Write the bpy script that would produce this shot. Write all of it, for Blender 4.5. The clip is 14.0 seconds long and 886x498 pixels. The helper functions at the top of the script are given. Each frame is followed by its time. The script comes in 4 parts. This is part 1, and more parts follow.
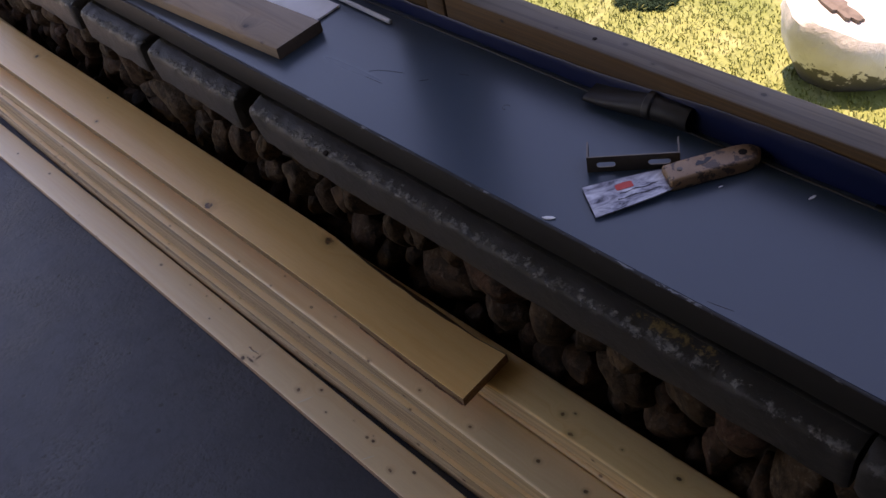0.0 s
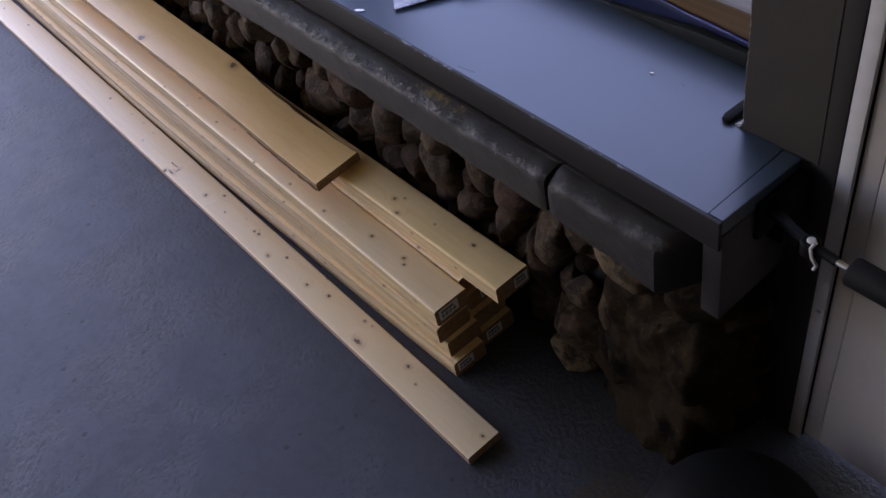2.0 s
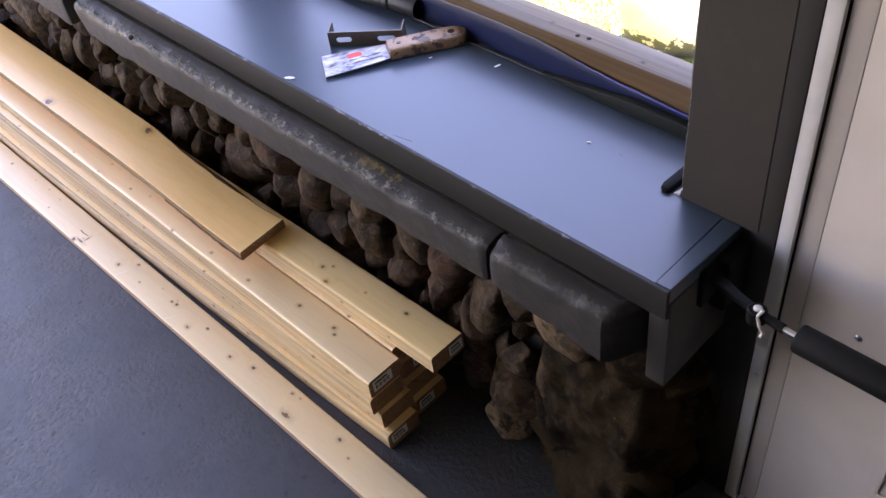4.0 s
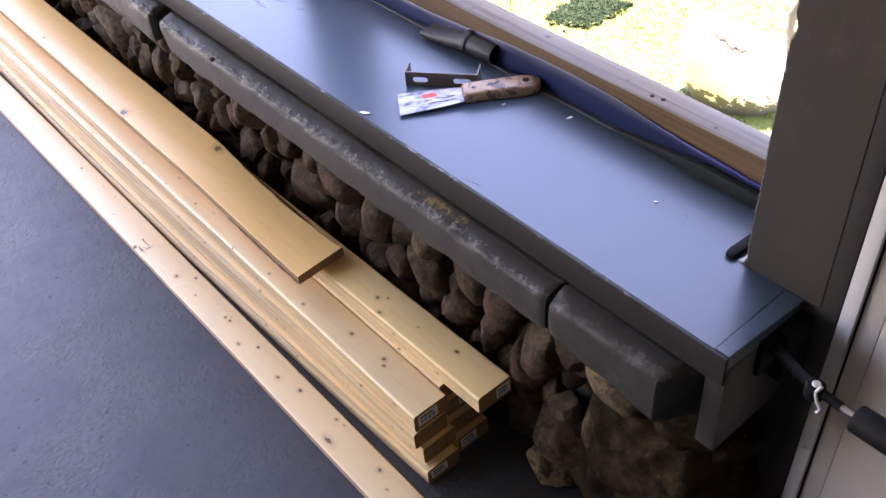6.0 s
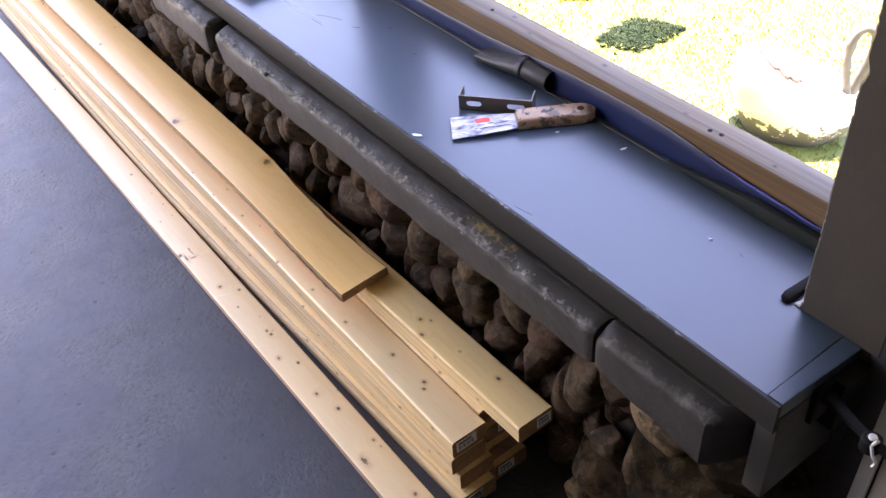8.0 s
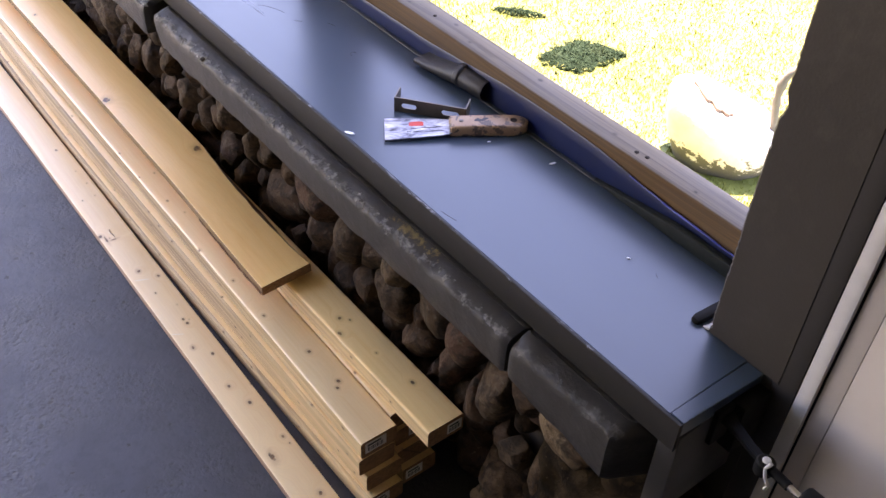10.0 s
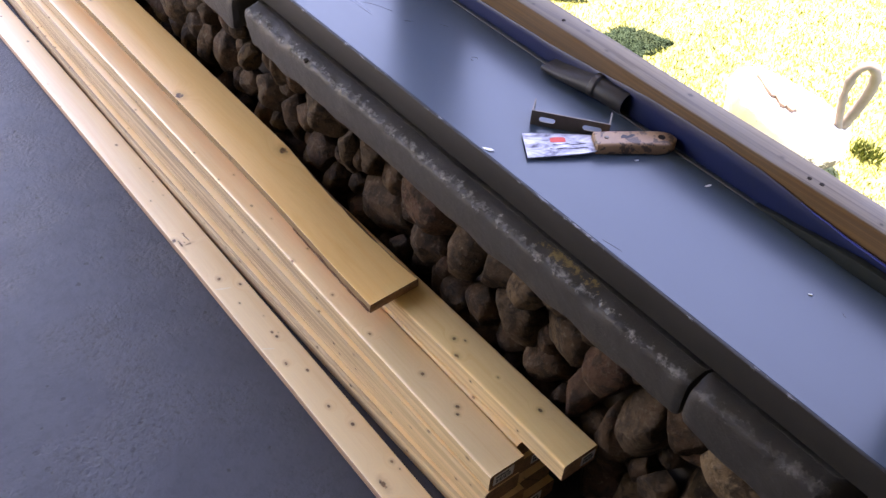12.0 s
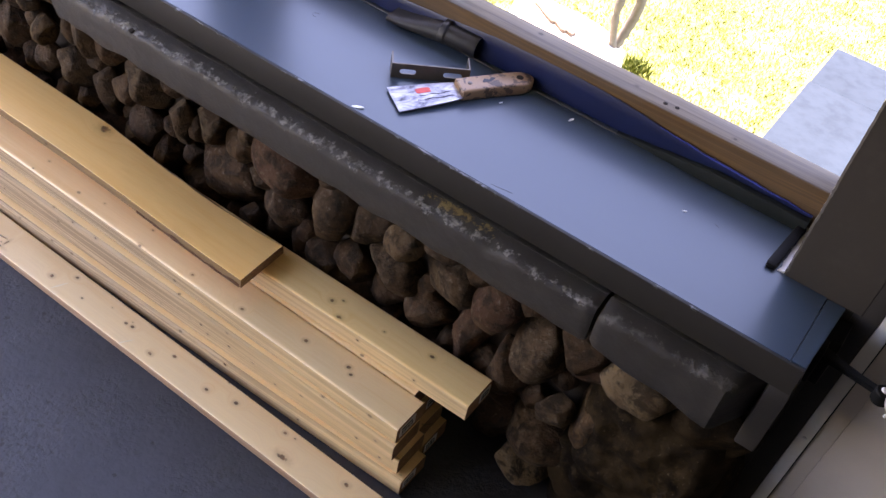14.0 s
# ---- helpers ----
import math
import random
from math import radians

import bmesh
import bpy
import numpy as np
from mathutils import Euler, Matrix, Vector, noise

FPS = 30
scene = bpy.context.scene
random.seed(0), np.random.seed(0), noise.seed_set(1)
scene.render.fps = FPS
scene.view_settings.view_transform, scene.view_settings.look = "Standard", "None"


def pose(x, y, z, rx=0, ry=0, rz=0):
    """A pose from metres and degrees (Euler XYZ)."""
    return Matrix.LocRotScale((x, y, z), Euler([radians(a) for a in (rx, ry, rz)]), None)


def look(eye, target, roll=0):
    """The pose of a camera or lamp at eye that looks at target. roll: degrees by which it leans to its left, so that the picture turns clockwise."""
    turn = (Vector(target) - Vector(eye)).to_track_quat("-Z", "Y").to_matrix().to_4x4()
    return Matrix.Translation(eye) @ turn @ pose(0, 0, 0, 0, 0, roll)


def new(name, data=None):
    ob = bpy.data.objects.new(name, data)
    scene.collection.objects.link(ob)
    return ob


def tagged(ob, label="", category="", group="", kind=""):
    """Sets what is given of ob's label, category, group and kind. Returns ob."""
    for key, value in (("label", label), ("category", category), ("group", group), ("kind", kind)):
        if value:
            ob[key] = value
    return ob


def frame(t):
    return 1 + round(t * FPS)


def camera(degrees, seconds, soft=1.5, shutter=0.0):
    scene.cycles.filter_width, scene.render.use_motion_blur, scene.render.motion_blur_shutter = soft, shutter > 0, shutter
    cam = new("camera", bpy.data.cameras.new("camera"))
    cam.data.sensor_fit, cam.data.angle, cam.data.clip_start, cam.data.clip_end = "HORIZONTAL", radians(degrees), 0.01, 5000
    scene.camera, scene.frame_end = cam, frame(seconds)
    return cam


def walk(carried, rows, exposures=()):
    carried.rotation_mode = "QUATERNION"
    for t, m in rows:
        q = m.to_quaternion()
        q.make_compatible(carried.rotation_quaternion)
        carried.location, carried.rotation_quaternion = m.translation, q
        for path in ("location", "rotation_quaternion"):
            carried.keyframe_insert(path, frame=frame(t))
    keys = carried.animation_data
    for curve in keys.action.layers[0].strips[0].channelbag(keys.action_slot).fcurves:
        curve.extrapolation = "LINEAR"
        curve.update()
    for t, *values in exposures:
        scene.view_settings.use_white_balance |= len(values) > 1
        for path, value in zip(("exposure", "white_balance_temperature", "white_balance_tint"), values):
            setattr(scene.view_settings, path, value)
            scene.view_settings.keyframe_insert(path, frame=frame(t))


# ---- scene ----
cam = camera(50.0, 14.0)
PATH = [
    (0, (0.361, -0.575, 1.361), (-0.809, 0.238, -0.043), -14.3),
    (0.5, (0.502, -0.652, 1.332), (-0.548, 0.218, -0.131), -17.0),
    (1, (0.659, -0.677, 1.3), (-0.319, 0.28, -0.158), -12.1),
    (1.5, (0.779, -0.615, 1.309), (-0.363, 0.199, -0.117), -11.0),
    (2, (0.859, -0.589, 1.323), (-0.333, 0.097, -0.129), -14.6),
    (2.5, (0.851, -0.59, 1.326), (-0.321, 0.1, -0.141), -13.2),
    (3, (0.813, -0.604, 1.322), (-0.318, 0.249, -0.09), -11.8),
    (5.5, (0.79, -0.616, 1.353), (-0.338, 0.286, -0.032), -5.5),
    (6, (0.781, -0.634, 1.36), (-0.4, 0.248, 0.009), -5.7),
    (6.5, (0.796, -0.64, 1.354), (-0.36, 0.269, -0.001), -7.0),
    (7, (0.788, -0.628, 1.351), (-0.328, 0.276, -0.041), -6.0),
    (7.5, (0.753, -0.632, 1.369), (-0.472, 0.205, 0.028), -7.1),
    (10, (0.768, -0.627, 1.363), (-0.396, 0.328, 0.047), 2.9),
    (10.5, (0.759, -0.611, 1.364), (-0.364, 0.389, 0.046), 4.5),
    (11, (0.719, -0.607, 1.363), (-0.355, 0.446, 0.045), 4.7),
    (11.5, (0.639, -0.685, 1.37), (-0.417, 0.381, 0.048), 3.9),
    (12, (0.527, -0.745, 1.351), (-0.568, 0.229, -0.01), 5.0),
    (12.5, (0.387, -0.715, 1.372), (-0.77, 0.14, -0.017), 4.6),
    (13, (0.249, -0.773, 1.366), (-0.754, 0.312, 0.018), 6.6),
    (13.5, (0.234, -0.813, 1.336), (-0.546, 0.382, -0.065), 11.0),
    (14, (0.384, -0.859, 1.35), (-0.278, 0.407, -0.049), 11.5),
]
# ---- exposure and path ----
EXPOSURES = [(t, e, k, 40) for t, e, k in ((0.0, 1.64, 8900), (1.0, 2.24, 8550), (2.0, 2.90, 8450), (3.0, 3.50, 8700), (5.5, 4.12, 8900), (7.5, 4.12, 9050), (10.0, 3.76, 9400), (12.0, 3.72, 9250), (14.0, 3.68, 9250))]
walk(cam, [(t, look(e, a, r)) for t, e, a, r in PATH], EXPOSURES)

# ---- light ----
SUN_TO = Vector((-0.22, 0.20, 0.95)).normalized()
world = bpy.data.worlds.new("world")
scene.world = world
world.use_nodes = True
wn = world.node_tree.nodes
sky = wn.new("ShaderNodeTexSky")
sky.sky_type = "NISHITA"
sky.sun_disc = False
sky.ozone_density = 5.0
sky.dust_density = 0.2
sky.sun_elevation = math.asin(SUN_TO.z)
sky.sun_rotation = math.atan2(SUN_TO.x, SUN_TO.y)
wn["Background"].inputs["Strength"].default_value = 0.15
world.node_tree.links.new(sky.outputs["Color"], wn["Background"].inputs["Color"])
sun_data = bpy.data.lights.new("sun", "SUN")
sun_data.energy, sun_data.angle, sun_data.color = 3.5, radians(0.5), (1.0, 0.95, 0.86)
sun = new("sun", sun_data)
sun.rotation_euler = (-SUN_TO).to_track_quat("-Z", "Y").to_euler()


# ---- material helpers ----
class Nodes:
    """A small builder for a procedural material."""

    def __init__(self, name):
        self.mat = bpy.data.materials.new(name)
        self.mat.use_nodes = True
        self.t = self.mat.node_tree
        self.bsdf = self.t.nodes["Principled BSDF"]

    def link(self, a, b):
        self.t.links.new(a, b)

    def put(self, sock, value):
        if hasattr(value, "is_output"):
            self.link(value, sock)
        elif value is not None:
            sock.default_value = value

    def node(self, kind):
        return self.t.nodes.new(kind)

    def coords(self, scale=(1, 1, 1), world_space=False, shift=True):
        if world_space:
            src = self.node("ShaderNodeNewGeometry").outputs["Position"]
        else:
            src = self.node("ShaderNodeTexCoord").outputs["Object"]
        if shift:
            info = self.node("ShaderNodeObjectInfo")
            src = self.vec("MULTIPLY_ADD", info.outputs["Random"], (13.0, 7.0, 5.0), src)
        m = self.node("ShaderNodeMapping")
        m.inputs["Scale"].default_value = scale
        self.link(src, m.inputs["Vector"])
        return m.outputs["Vector"]

    def vec(self, op, a, b=None, c=None):
        n = self.node("ShaderNodeVectorMath")
        n.operation = op
        for i, v in enumerate((a, b, c)):
            self.put(n.inputs[i], v)
        return n.outputs["Value"] if op in ("LENGTH", "DISTANCE", "DOT_PRODUCT") else n.outputs["Vector"]

    def math(self, op, a, b=None, c=None, clamp=False):
        n = self.node("ShaderNodeMath")
        n.operation, n.use_clamp = op, clamp
        for i, v in enumerate((a, b, c)):
            self.put(n.inputs[i], v)
        return n.outputs[0]

    def noise(self, vector, scale, detail=4.0, rough=0.55, distort=0.0):
        n = self.node("ShaderNodeTexNoise")
        n.inputs["Scale"].default_value = scale
        n.inputs["Detail"].default_value = detail
        n.inputs["Roughness"].default_value = rough
        n.inputs["Distortion"].default_value = distort
        self.link(vector, n.inputs["Vector"])
        return n.outputs["Fac"]

    def step(self, value, lo, hi, a=0.0, b=1.0):
        n = self.node("ShaderNodeMapRange")
        n.interpolation_type = "SMOOTHSTEP"
        self.put(n.inputs["Value"], value)
        n.inputs["From Min"].default_value, n.inputs["From Max"].default_value = lo, hi
        n.inputs["To Min"].default_value, n.inputs["To Max"].default_value = a, b
        return n.outputs["Result"]

    def ramp(self, fac, *stops):
        n = self.node("ShaderNodeValToRGB")
        e = n.color_ramp.elements
        while len(e) < len(stops):
            e.new(0.5)
        for el, (p, c) in zip(e, stops):
            el.position, el.color = p, (*c, 1.0)
        self.put(n.inputs["Fac"], fac)
        return n.outputs["Color"]

    def mix(self, fac, a, b, mode="MIX"):
        n = self.node("ShaderNodeMix")
        n.data_type, n.blend_type = "RGBA", mode
        self.put(n.inputs["Factor"], fac)
        for s, v in ((n.inputs["A"], a), (n.inputs["B"], b)):
            self.put(s, (*v, 1.0) if isinstance(v, tuple) else v)
        return n.outputs["Result"]

    def done(self, color, rough, bump=None, strength=0.3, depth=0.002, metal=0.0, spec=0.5):
        self.put(self.bsdf.inputs["Base Color"], (*color, 1.0) if isinstance(color, tuple) else color)
        self.put(self.bsdf.inputs["Roughness"], rough)
        self.put(self.bsdf.inputs["Metallic"], metal)
        self.put(self.bsdf.inputs["Specular IOR Level"], spec)
        if bump is not None:
            b = self.node("ShaderNodeBump")
            b.inputs["Strength"].default_value, b.inputs["Distance"].default_value = strength, depth
            self.link(bump, b.inputs["Height"])
            self.link(b.outputs["Normal"], self.bsdf.inputs["Normal"])
        return self.mat


def wood(name, pale, mid, dark, knots=(), specks=0.55, rough=0.50, grey=0.0, stripe=0.0, spec=0.5, near_tone=None):
    """Softwood, its grain along x; knots: (x, y, radius[, sx, sy]) from the board's own base; a tone can be mixed in
    towards the near end.
    """
    m = Nodes(name)
    p = m.coords((1, 1, 1))
    raw = m.node("ShaderNodeTexCoord").outputs["Object"]
    flow = m.noise(m.vec("MULTIPLY", p, (1.5, 9.0, 9.0)), 1.0, 2.0)
    bent = m.vec("MULTIPLY_ADD", flow, (0.0, 0.028, 0.024), p)
    core = halo = None
    wob = m.noise(p, 130.0, 3.0)
    for x, y, r, *squash in knots:
        sx, sy = squash or (0.75, 1.0)
        d = m.vec("DISTANCE", m.vec("MULTIPLY", raw, (sx, sy, 0.0)), (x * sx, y * sy, 0.0))
        near = m.step(d, 0.0, r * 5.0, 1.0, 0.0)
        bent = m.vec("MULTIPLY_ADD", near, (0.0, 0.035, 0.0), bent)
        e = m.math("MULTIPLY_ADD", m.math("SUBTRACT", wob, 0.5), r * 1.1, d)
        a, b = m.step(e, r * 0.45, r * 0.85, 1.0, 0.0), m.step(e, r * 0.7, r * 2.2, 1.0, 0.0)
        core = a if core is None else m.math("MAXIMUM", core, a)
        halo = b if halo is None else m.math("MAXIMUM", halo, b)
    grain = m.noise(m.vec("MULTIPLY", bent, (1.2, 55.0, 105.0)), 1.0, 5.0, 0.6)
    fibre = m.noise(m.vec("MULTIPLY", bent, (14.0, 420.0, 420.0)), 1.0, 2.0)
    broad = m.noise(m.vec("MULTIPLY", p, (1.3, 12.0, 12.0)), 1.0, 3.0)
    col = m.ramp(grain, (0.30, mid), (0.52, pale), (0.72, tuple(0.5 * (a + b) for a, b in zip(pale, mid))))
    col = m.mix(m.step(fibre, 0.3, 0.8, 0.0, 0.07), col, dark)
    col = m.mix(m.step(broad, 0.45, 0.75, 0.0, 0.4), col, mid)
    if stripe:
        rings = m.noise(m.vec("MULTIPLY", bent, (1.1, 130.0, 260.0)), 1.0, 3.0, 0.6)
        col = m.mix(m.step(rings, 0.47, 0.56, 0.0, stripe), col, tuple(0.55 * a + 0.45 * b for a, b in zip(mid, dark)))
    # Second tone, mixed in along the board's own x towards its near end.
    if near_tone:
        own = m.node("ShaderNodeSeparateXYZ")
        m.link(raw, own.inputs[0])
        near_mix = m.step(m.math("MULTIPLY_ADD", m.math("SUBTRACT", broad, 0.5), 0.5, own.outputs["X"]), -0.62, -0.12, 0.0, 0.8)
        col = m.mix(near_mix, col, m.mix(m.step(grain, 0.35, 0.65), tuple(0.72 * c for c in near_tone), near_tone))
    split = m.node("ShaderNodeSeparateXYZ")
    m.link(p, split.inputs[0])
    skin = m.node("ShaderNodeCombineXYZ")
    m.link(m.math("MULTIPLY", split.outputs["X"], 19.0), skin.inputs[0])
    m.link(m.math("MULTIPLY", m.math("ADD", split.outputs["Y"], split.outputs["Z"]), 27.0), skin.inputs[1])
    cell = m.node("ShaderNodeTexVoronoi")
    cell.voronoi_dimensions = "2D"
    cell.inputs["Scale"].default_value = 1.0
    m.link(skin.outputs[0], cell.inputs["Vector"])
    pick = m.node("ShaderNodeSeparateColor")
    m.link(cell.outputs["Color"], pick.inputs["Color"])
    reach = m.math("MULTIPLY_ADD", pick.outputs[1], -0.060, cell.outputs["Distance"])
    chosen = m.step(pick.outputs[0], specks, specks + 0.02)
    dots = m.math("MULTIPLY", m.step(reach, 0.005, 0.030, 1.0, 0.0), chosen)
    glow = m.math("MULTIPLY", m.step(reach, 0.03, 0.12, 1.0, 0.0), chosen)
    col = m.mix(m.math("MULTIPLY", glow, 0.35), col, tuple(0.6 * a + 0.4 * b for a, b in zip(mid, dark)))
    col = m.mix(m.math("MULTIPLY", dots, m.math("MULTIPLY_ADD", pick.outputs[2], 0.55, 0.40)), col, tuple(0.55 * c for c in dark))
    if core is not None:
        col = m.mix(m.math("MULTIPLY", halo, 0.55), col, tuple(0.55 * a + 0.45 * b for a, b in zip(mid, dark)))
        col = m.mix(m.math("MULTIPLY", core, 0.95), col, m.mix(m.step(wob, 0.4, 0.6), tuple(0.35 * c for c in dark), tuple(1.1 * c for c in dark)))
    if grey:
        g = m.noise(m.vec("MULTIPLY", p, (6.0, 20.0, 20.0)), 1.0, 5.0)
        col = m.mix(m.step(g, 0.35, 0.6, 0.0, grey), col, (0.13, 0.12, 0.115))
    return m.done(col, rough, m.math("ADD", grain, m.math("MULTIPLY", fibre, 0.5)), 0.2, 0.0006, spec=spec)


def paint(name, color, rough=0.4, chips=0.0, chip_color=(0.3, 0.29, 0.27), relief=0.0006, dirt=0.35, spec=0.5, scale=1.0):
    """Old paint with dirt, brush relief and a little loss."""
    m = Nodes(name)
    p = m.coords((1, 1, 1), shift=False)
    big = m.noise(p, 3.0 * scale, 4.0)
    mid = m.noise(p, 24.0 * scale, 5.0, 0.6)
    fine = m.noise(p, 260.0 * scale, 3.0)
    col = m.mix(m.step(big, 0.35, 0.7, 0.0, dirt), color, tuple(0.72 * c for c in color))
    col = m.mix(m.step(mid, 0.5, 0.75, 0.0, dirt), col, tuple(min(1, 1.25 * c) for c in color))
    if chips:
        lost = m.step(m.noise(p, 55.0 * scale, 6.0, 0.7), 1.0 - chips, 1.02 - chips)
        col = m.mix(lost, col, chip_color)
    r = m.math("ADD", rough - 0.08, m.math("MULTIPLY", mid, 0.16))
    return m.done(col, r, m.math("ADD", m.math("MULTIPLY", mid, 0.7), m.math("MULTIPLY", fine, 0.4)), 0.35, relief, spec=spec)


def stone_mat(name, *tones):
    m = Nodes(name)
    p = m.coords((1, 1, 1), world_space=True)
    info = m.node("ShaderNodeObjectInfo")
    n = len(tones)
    base = m.ramp(info.outputs["Random"], *[(i / max(1, n - 1), c) for i, c in enumerate(tones)])
    mottle = m.noise(p, 46.0, 6.0, 0.65, 0.4)
    lump = m.noise(p, 110.0, 5.0, 0.7)
    stain = m.noise(p, 19.0, 4.0)
    col = m.mix(m.step(mottle, 0.44, 0.60, 0.0, 0.85), base, (0.017, 0.011, 0.007))
    col = m.mix(m.step(stain, 0.48, 0.66, 0.0, 0.5), col, (0.090, 0.050, 0.026))
    col = m.mix(m.math("MULTIPLY", m.step(lump, 0.54, 0.64, 0.0, 0.7), m.step(mottle, 0.40, 0.56, 1.0, 0.15)), col, (0.125, 0.100, 0.074))
    return m.done(col, m.math("ADD", 0.5, m.math("MULTIPLY", mottle, 0.4)), m.math("ADD", mottle, m.math("MULTIPLY", lump, 0.9)), 0.9, 0.006, spec=0.12)


def plain(name, color, rough=0.5, metal=0.0, vary=0.25, scale=60.0, relief=0.0004, spec=0.5):
    m = Nodes(name)
    p = m.coords((1, 1, 1))
    a = m.noise(p, scale, 5.0)
    b = m.noise(p, scale * 0.12, 3.0)
    col = m.mix(m.step(a, 0.4, 0.7, 0.0, vary), color, tuple(0.6 * c for c in color))
    col = m.mix(m.step(b, 0.4, 0.7, 0.0, vary), col, tuple(min(1.0, 1.25 * c) for c in color))
    return m.done(col, m.math("ADD", rough - 0.06, m.math("MULTIPLY", a, 0.12)), a, 0.3, relief, metal, spec)


def mud_material():
    """Dark brown mortar with blotches and a few pale crumbs."""
    m = Nodes("muddy_mortar")
    p = m.coords((1, 1, 1), world_space=True, shift=False)
    big, mid, fine = m.noise(p, 11.0, 4.0, 0.6, 0.5), m.noise(p, 38.0, 5.0, 0.65), m.noise(p, 160.0, 4.0, 0.7)
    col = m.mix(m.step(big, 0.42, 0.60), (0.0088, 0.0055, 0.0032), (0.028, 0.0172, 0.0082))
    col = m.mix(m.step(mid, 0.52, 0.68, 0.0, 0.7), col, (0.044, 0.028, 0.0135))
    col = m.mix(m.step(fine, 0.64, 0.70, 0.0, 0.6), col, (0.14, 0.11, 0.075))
    return m.done(col, 0.85, m.math("ADD", mid, m.math("MULTIPLY", fine, 0.5)), 0.8, 0.006, spec=0.06)


def ledge_material():
    """Smooth glossy blue-grey paint, a little uneven in tone and sheen."""
    m = Nodes("ledge_paint")
    p = m.coords((1, 1, 1), world_space=True, shift=False)
    big, brush = m.noise(p, 4.0, 2.0), m.noise(m.vec("MULTIPLY", p, (3.0, 40.0, 3.0)), 1.0, 1.0)
    col = m.mix(m.step(big, 0.35, 0.7, 0.0, 0.6), (0.0385, 0.0625, 0.0870), (0.0440, 0.0690, 0.0930))
    return m.done(col, m.math("ADD", 0.26, m.math("MULTIPLY", brush, 0.07)), brush, 0.2, 0.0002, spec=0.42)


# ---- materials ----
GREY = (0.04224, 0.03828, 0.0352)
M_LEDGE = ledge_material()
M_TRIM = paint("trim_paint", GREY, 0.5, 0.0, dirt=0.3, relief=0.001, spec=0.3)
M_POST = paint("post_paint", (0.04752, 0.04048, 0.03432), 0.5, 0.27, (0.30, 0.25, 0.20), dirt=0.6, relief=0.002, spec=0.3)
M_WOOD = wood("fresh_pine", (0.93, 0.655, 0.330), (0.86, 0.56, 0.250), (0.30, 0.135, 0.045), specks=0.66, rough=0.42, spec=0.75)
M_TOPSTUD = wood("fresh_pine_top_stud", (0.95, 0.650, 0.300), (0.89, 0.56, 0.225), (0.30, 0.135, 0.045), specks=0.93,
                 knots=((-0.287, -0.011, 0.0042), (-0.273, 0.001, 0.0026), (-0.184, -0.005, 0.0022), (-0.123, 0.034, 0.0048), (-0.097, 0.006, 0.0040), (-0.256, -0.030, 0.0045)))
M_NEARSTUD = wood("fresh_pine_near_stud", (0.95, 0.695, 0.390), (0.90, 0.61, 0.305), (0.30, 0.135, 0.045), specks=0.90, rough=0.42, spec=0.75,
                  knots=((-0.215, 0.003, 0.0040), (-0.130, 0.008, 0.0040), (-0.119, -0.001, 0.0034), (-0.335, -0.017, 0.0034), (-0.372, -0.047, 0.0060, 0.6, 0.6), (-0.447, -0.018, 0.0030), (-0.560, -0.030, 0.0036)))
# Stud sides: grain stripes, with the shade on these faces darkened into the tone.
M_STUD_SIDE = wood("shaded_pine_side", (0.54, 0.390, 0.245), (0.40, 0.275, 0.165), (0.075, 0.043, 0.026), specks=0.62, stripe=0.75, rough=0.65, spec=0.25, near_tone=(0.78, 0.53, 0.265))
M_GOLD = wood("yellow_pine", (0.97, 0.578, 0.220), (0.94, 0.520, 0.178), (0.33, 0.14, 0.045),
              knots=((-0.690, -0.0403, 0.0095), (-0.412, 0.0368, 0.0105), (-1.54, 0.020, 0.006), (-1.15, -0.030, 0.004)), specks=0.97, rough=0.36, spec=0.65)
M_PALE = wood("pale_pine", (0.95, 0.720, 0.430), (0.92, 0.660, 0.365), (0.32, 0.15, 0.07),
              knots=((-1.030, -0.026, 0.0055), (-1.012, -0.019, 0.0026, 0.18, 0.9), (-1.005, -0.006, 0.0022, 0.8, 0.22), (-0.882, -0.005, 0.0045), (-0.847, 0.022, 0.0035), (-0.625, -0.010, 0.0042),
                     (-0.500, -0.001, 0.0040), (-0.445, 0.012, 0.0040), (-0.345, 0.022, 0.0036), (-0.208, 0.013, 0.0046), (-0.318, -0.015, 0.0060, 0.45, 1.0), (-0.014, 0.010, 0.0036), (-0.690, 0.010, 0.0034)), specks=0.72, rough=0.42, spec=0.75)
M_RAW = wood("raw_scraped_pine", (0.95, 0.80, 0.60), (0.92, 0.76, 0.55), (0.40, 0.24, 0.13), specks=0.99)
M_END = wood("end_grain", (0.400, 0.225, 0.120), (0.290, 0.155, 0.080), (0.06, 0.030, 0.014), specks=0.80, rough=0.9, stripe=0.5)
M_WEATHER = wood("weathered_wood", (0.140, 0.068, 0.019), (0.085, 0.038, 0.010), (0.028, 0.013, 0.005), rough=0.8, grey=0.1, specks=0.85, stripe=0.5)
M_SCRAP = wood("stained_wood", (0.36, 0.24, 0.15), (0.22, 0.135, 0.08), (0.08, 0.05, 0.035), knots=((-0.105, -0.030, 0.007), (-0.30, 0.010, 0.008)), rough=0.7, grey=0.35, specks=0.85)
M_DARKEND = wood("dark_sawn_end", (0.075, 0.045, 0.028), (0.05, 0.03, 0.019), (0.02, 0.012, 0.008), specks=0.9, rough=0.9)
# Outer side of the strip, its shade put into the brown; also the splinter.
M_SIDE = wood("brown_edge", (0.44, 0.27, 0.17), (0.30, 0.17, 0.10), (0.12, 0.06, 0.03), specks=0.8)
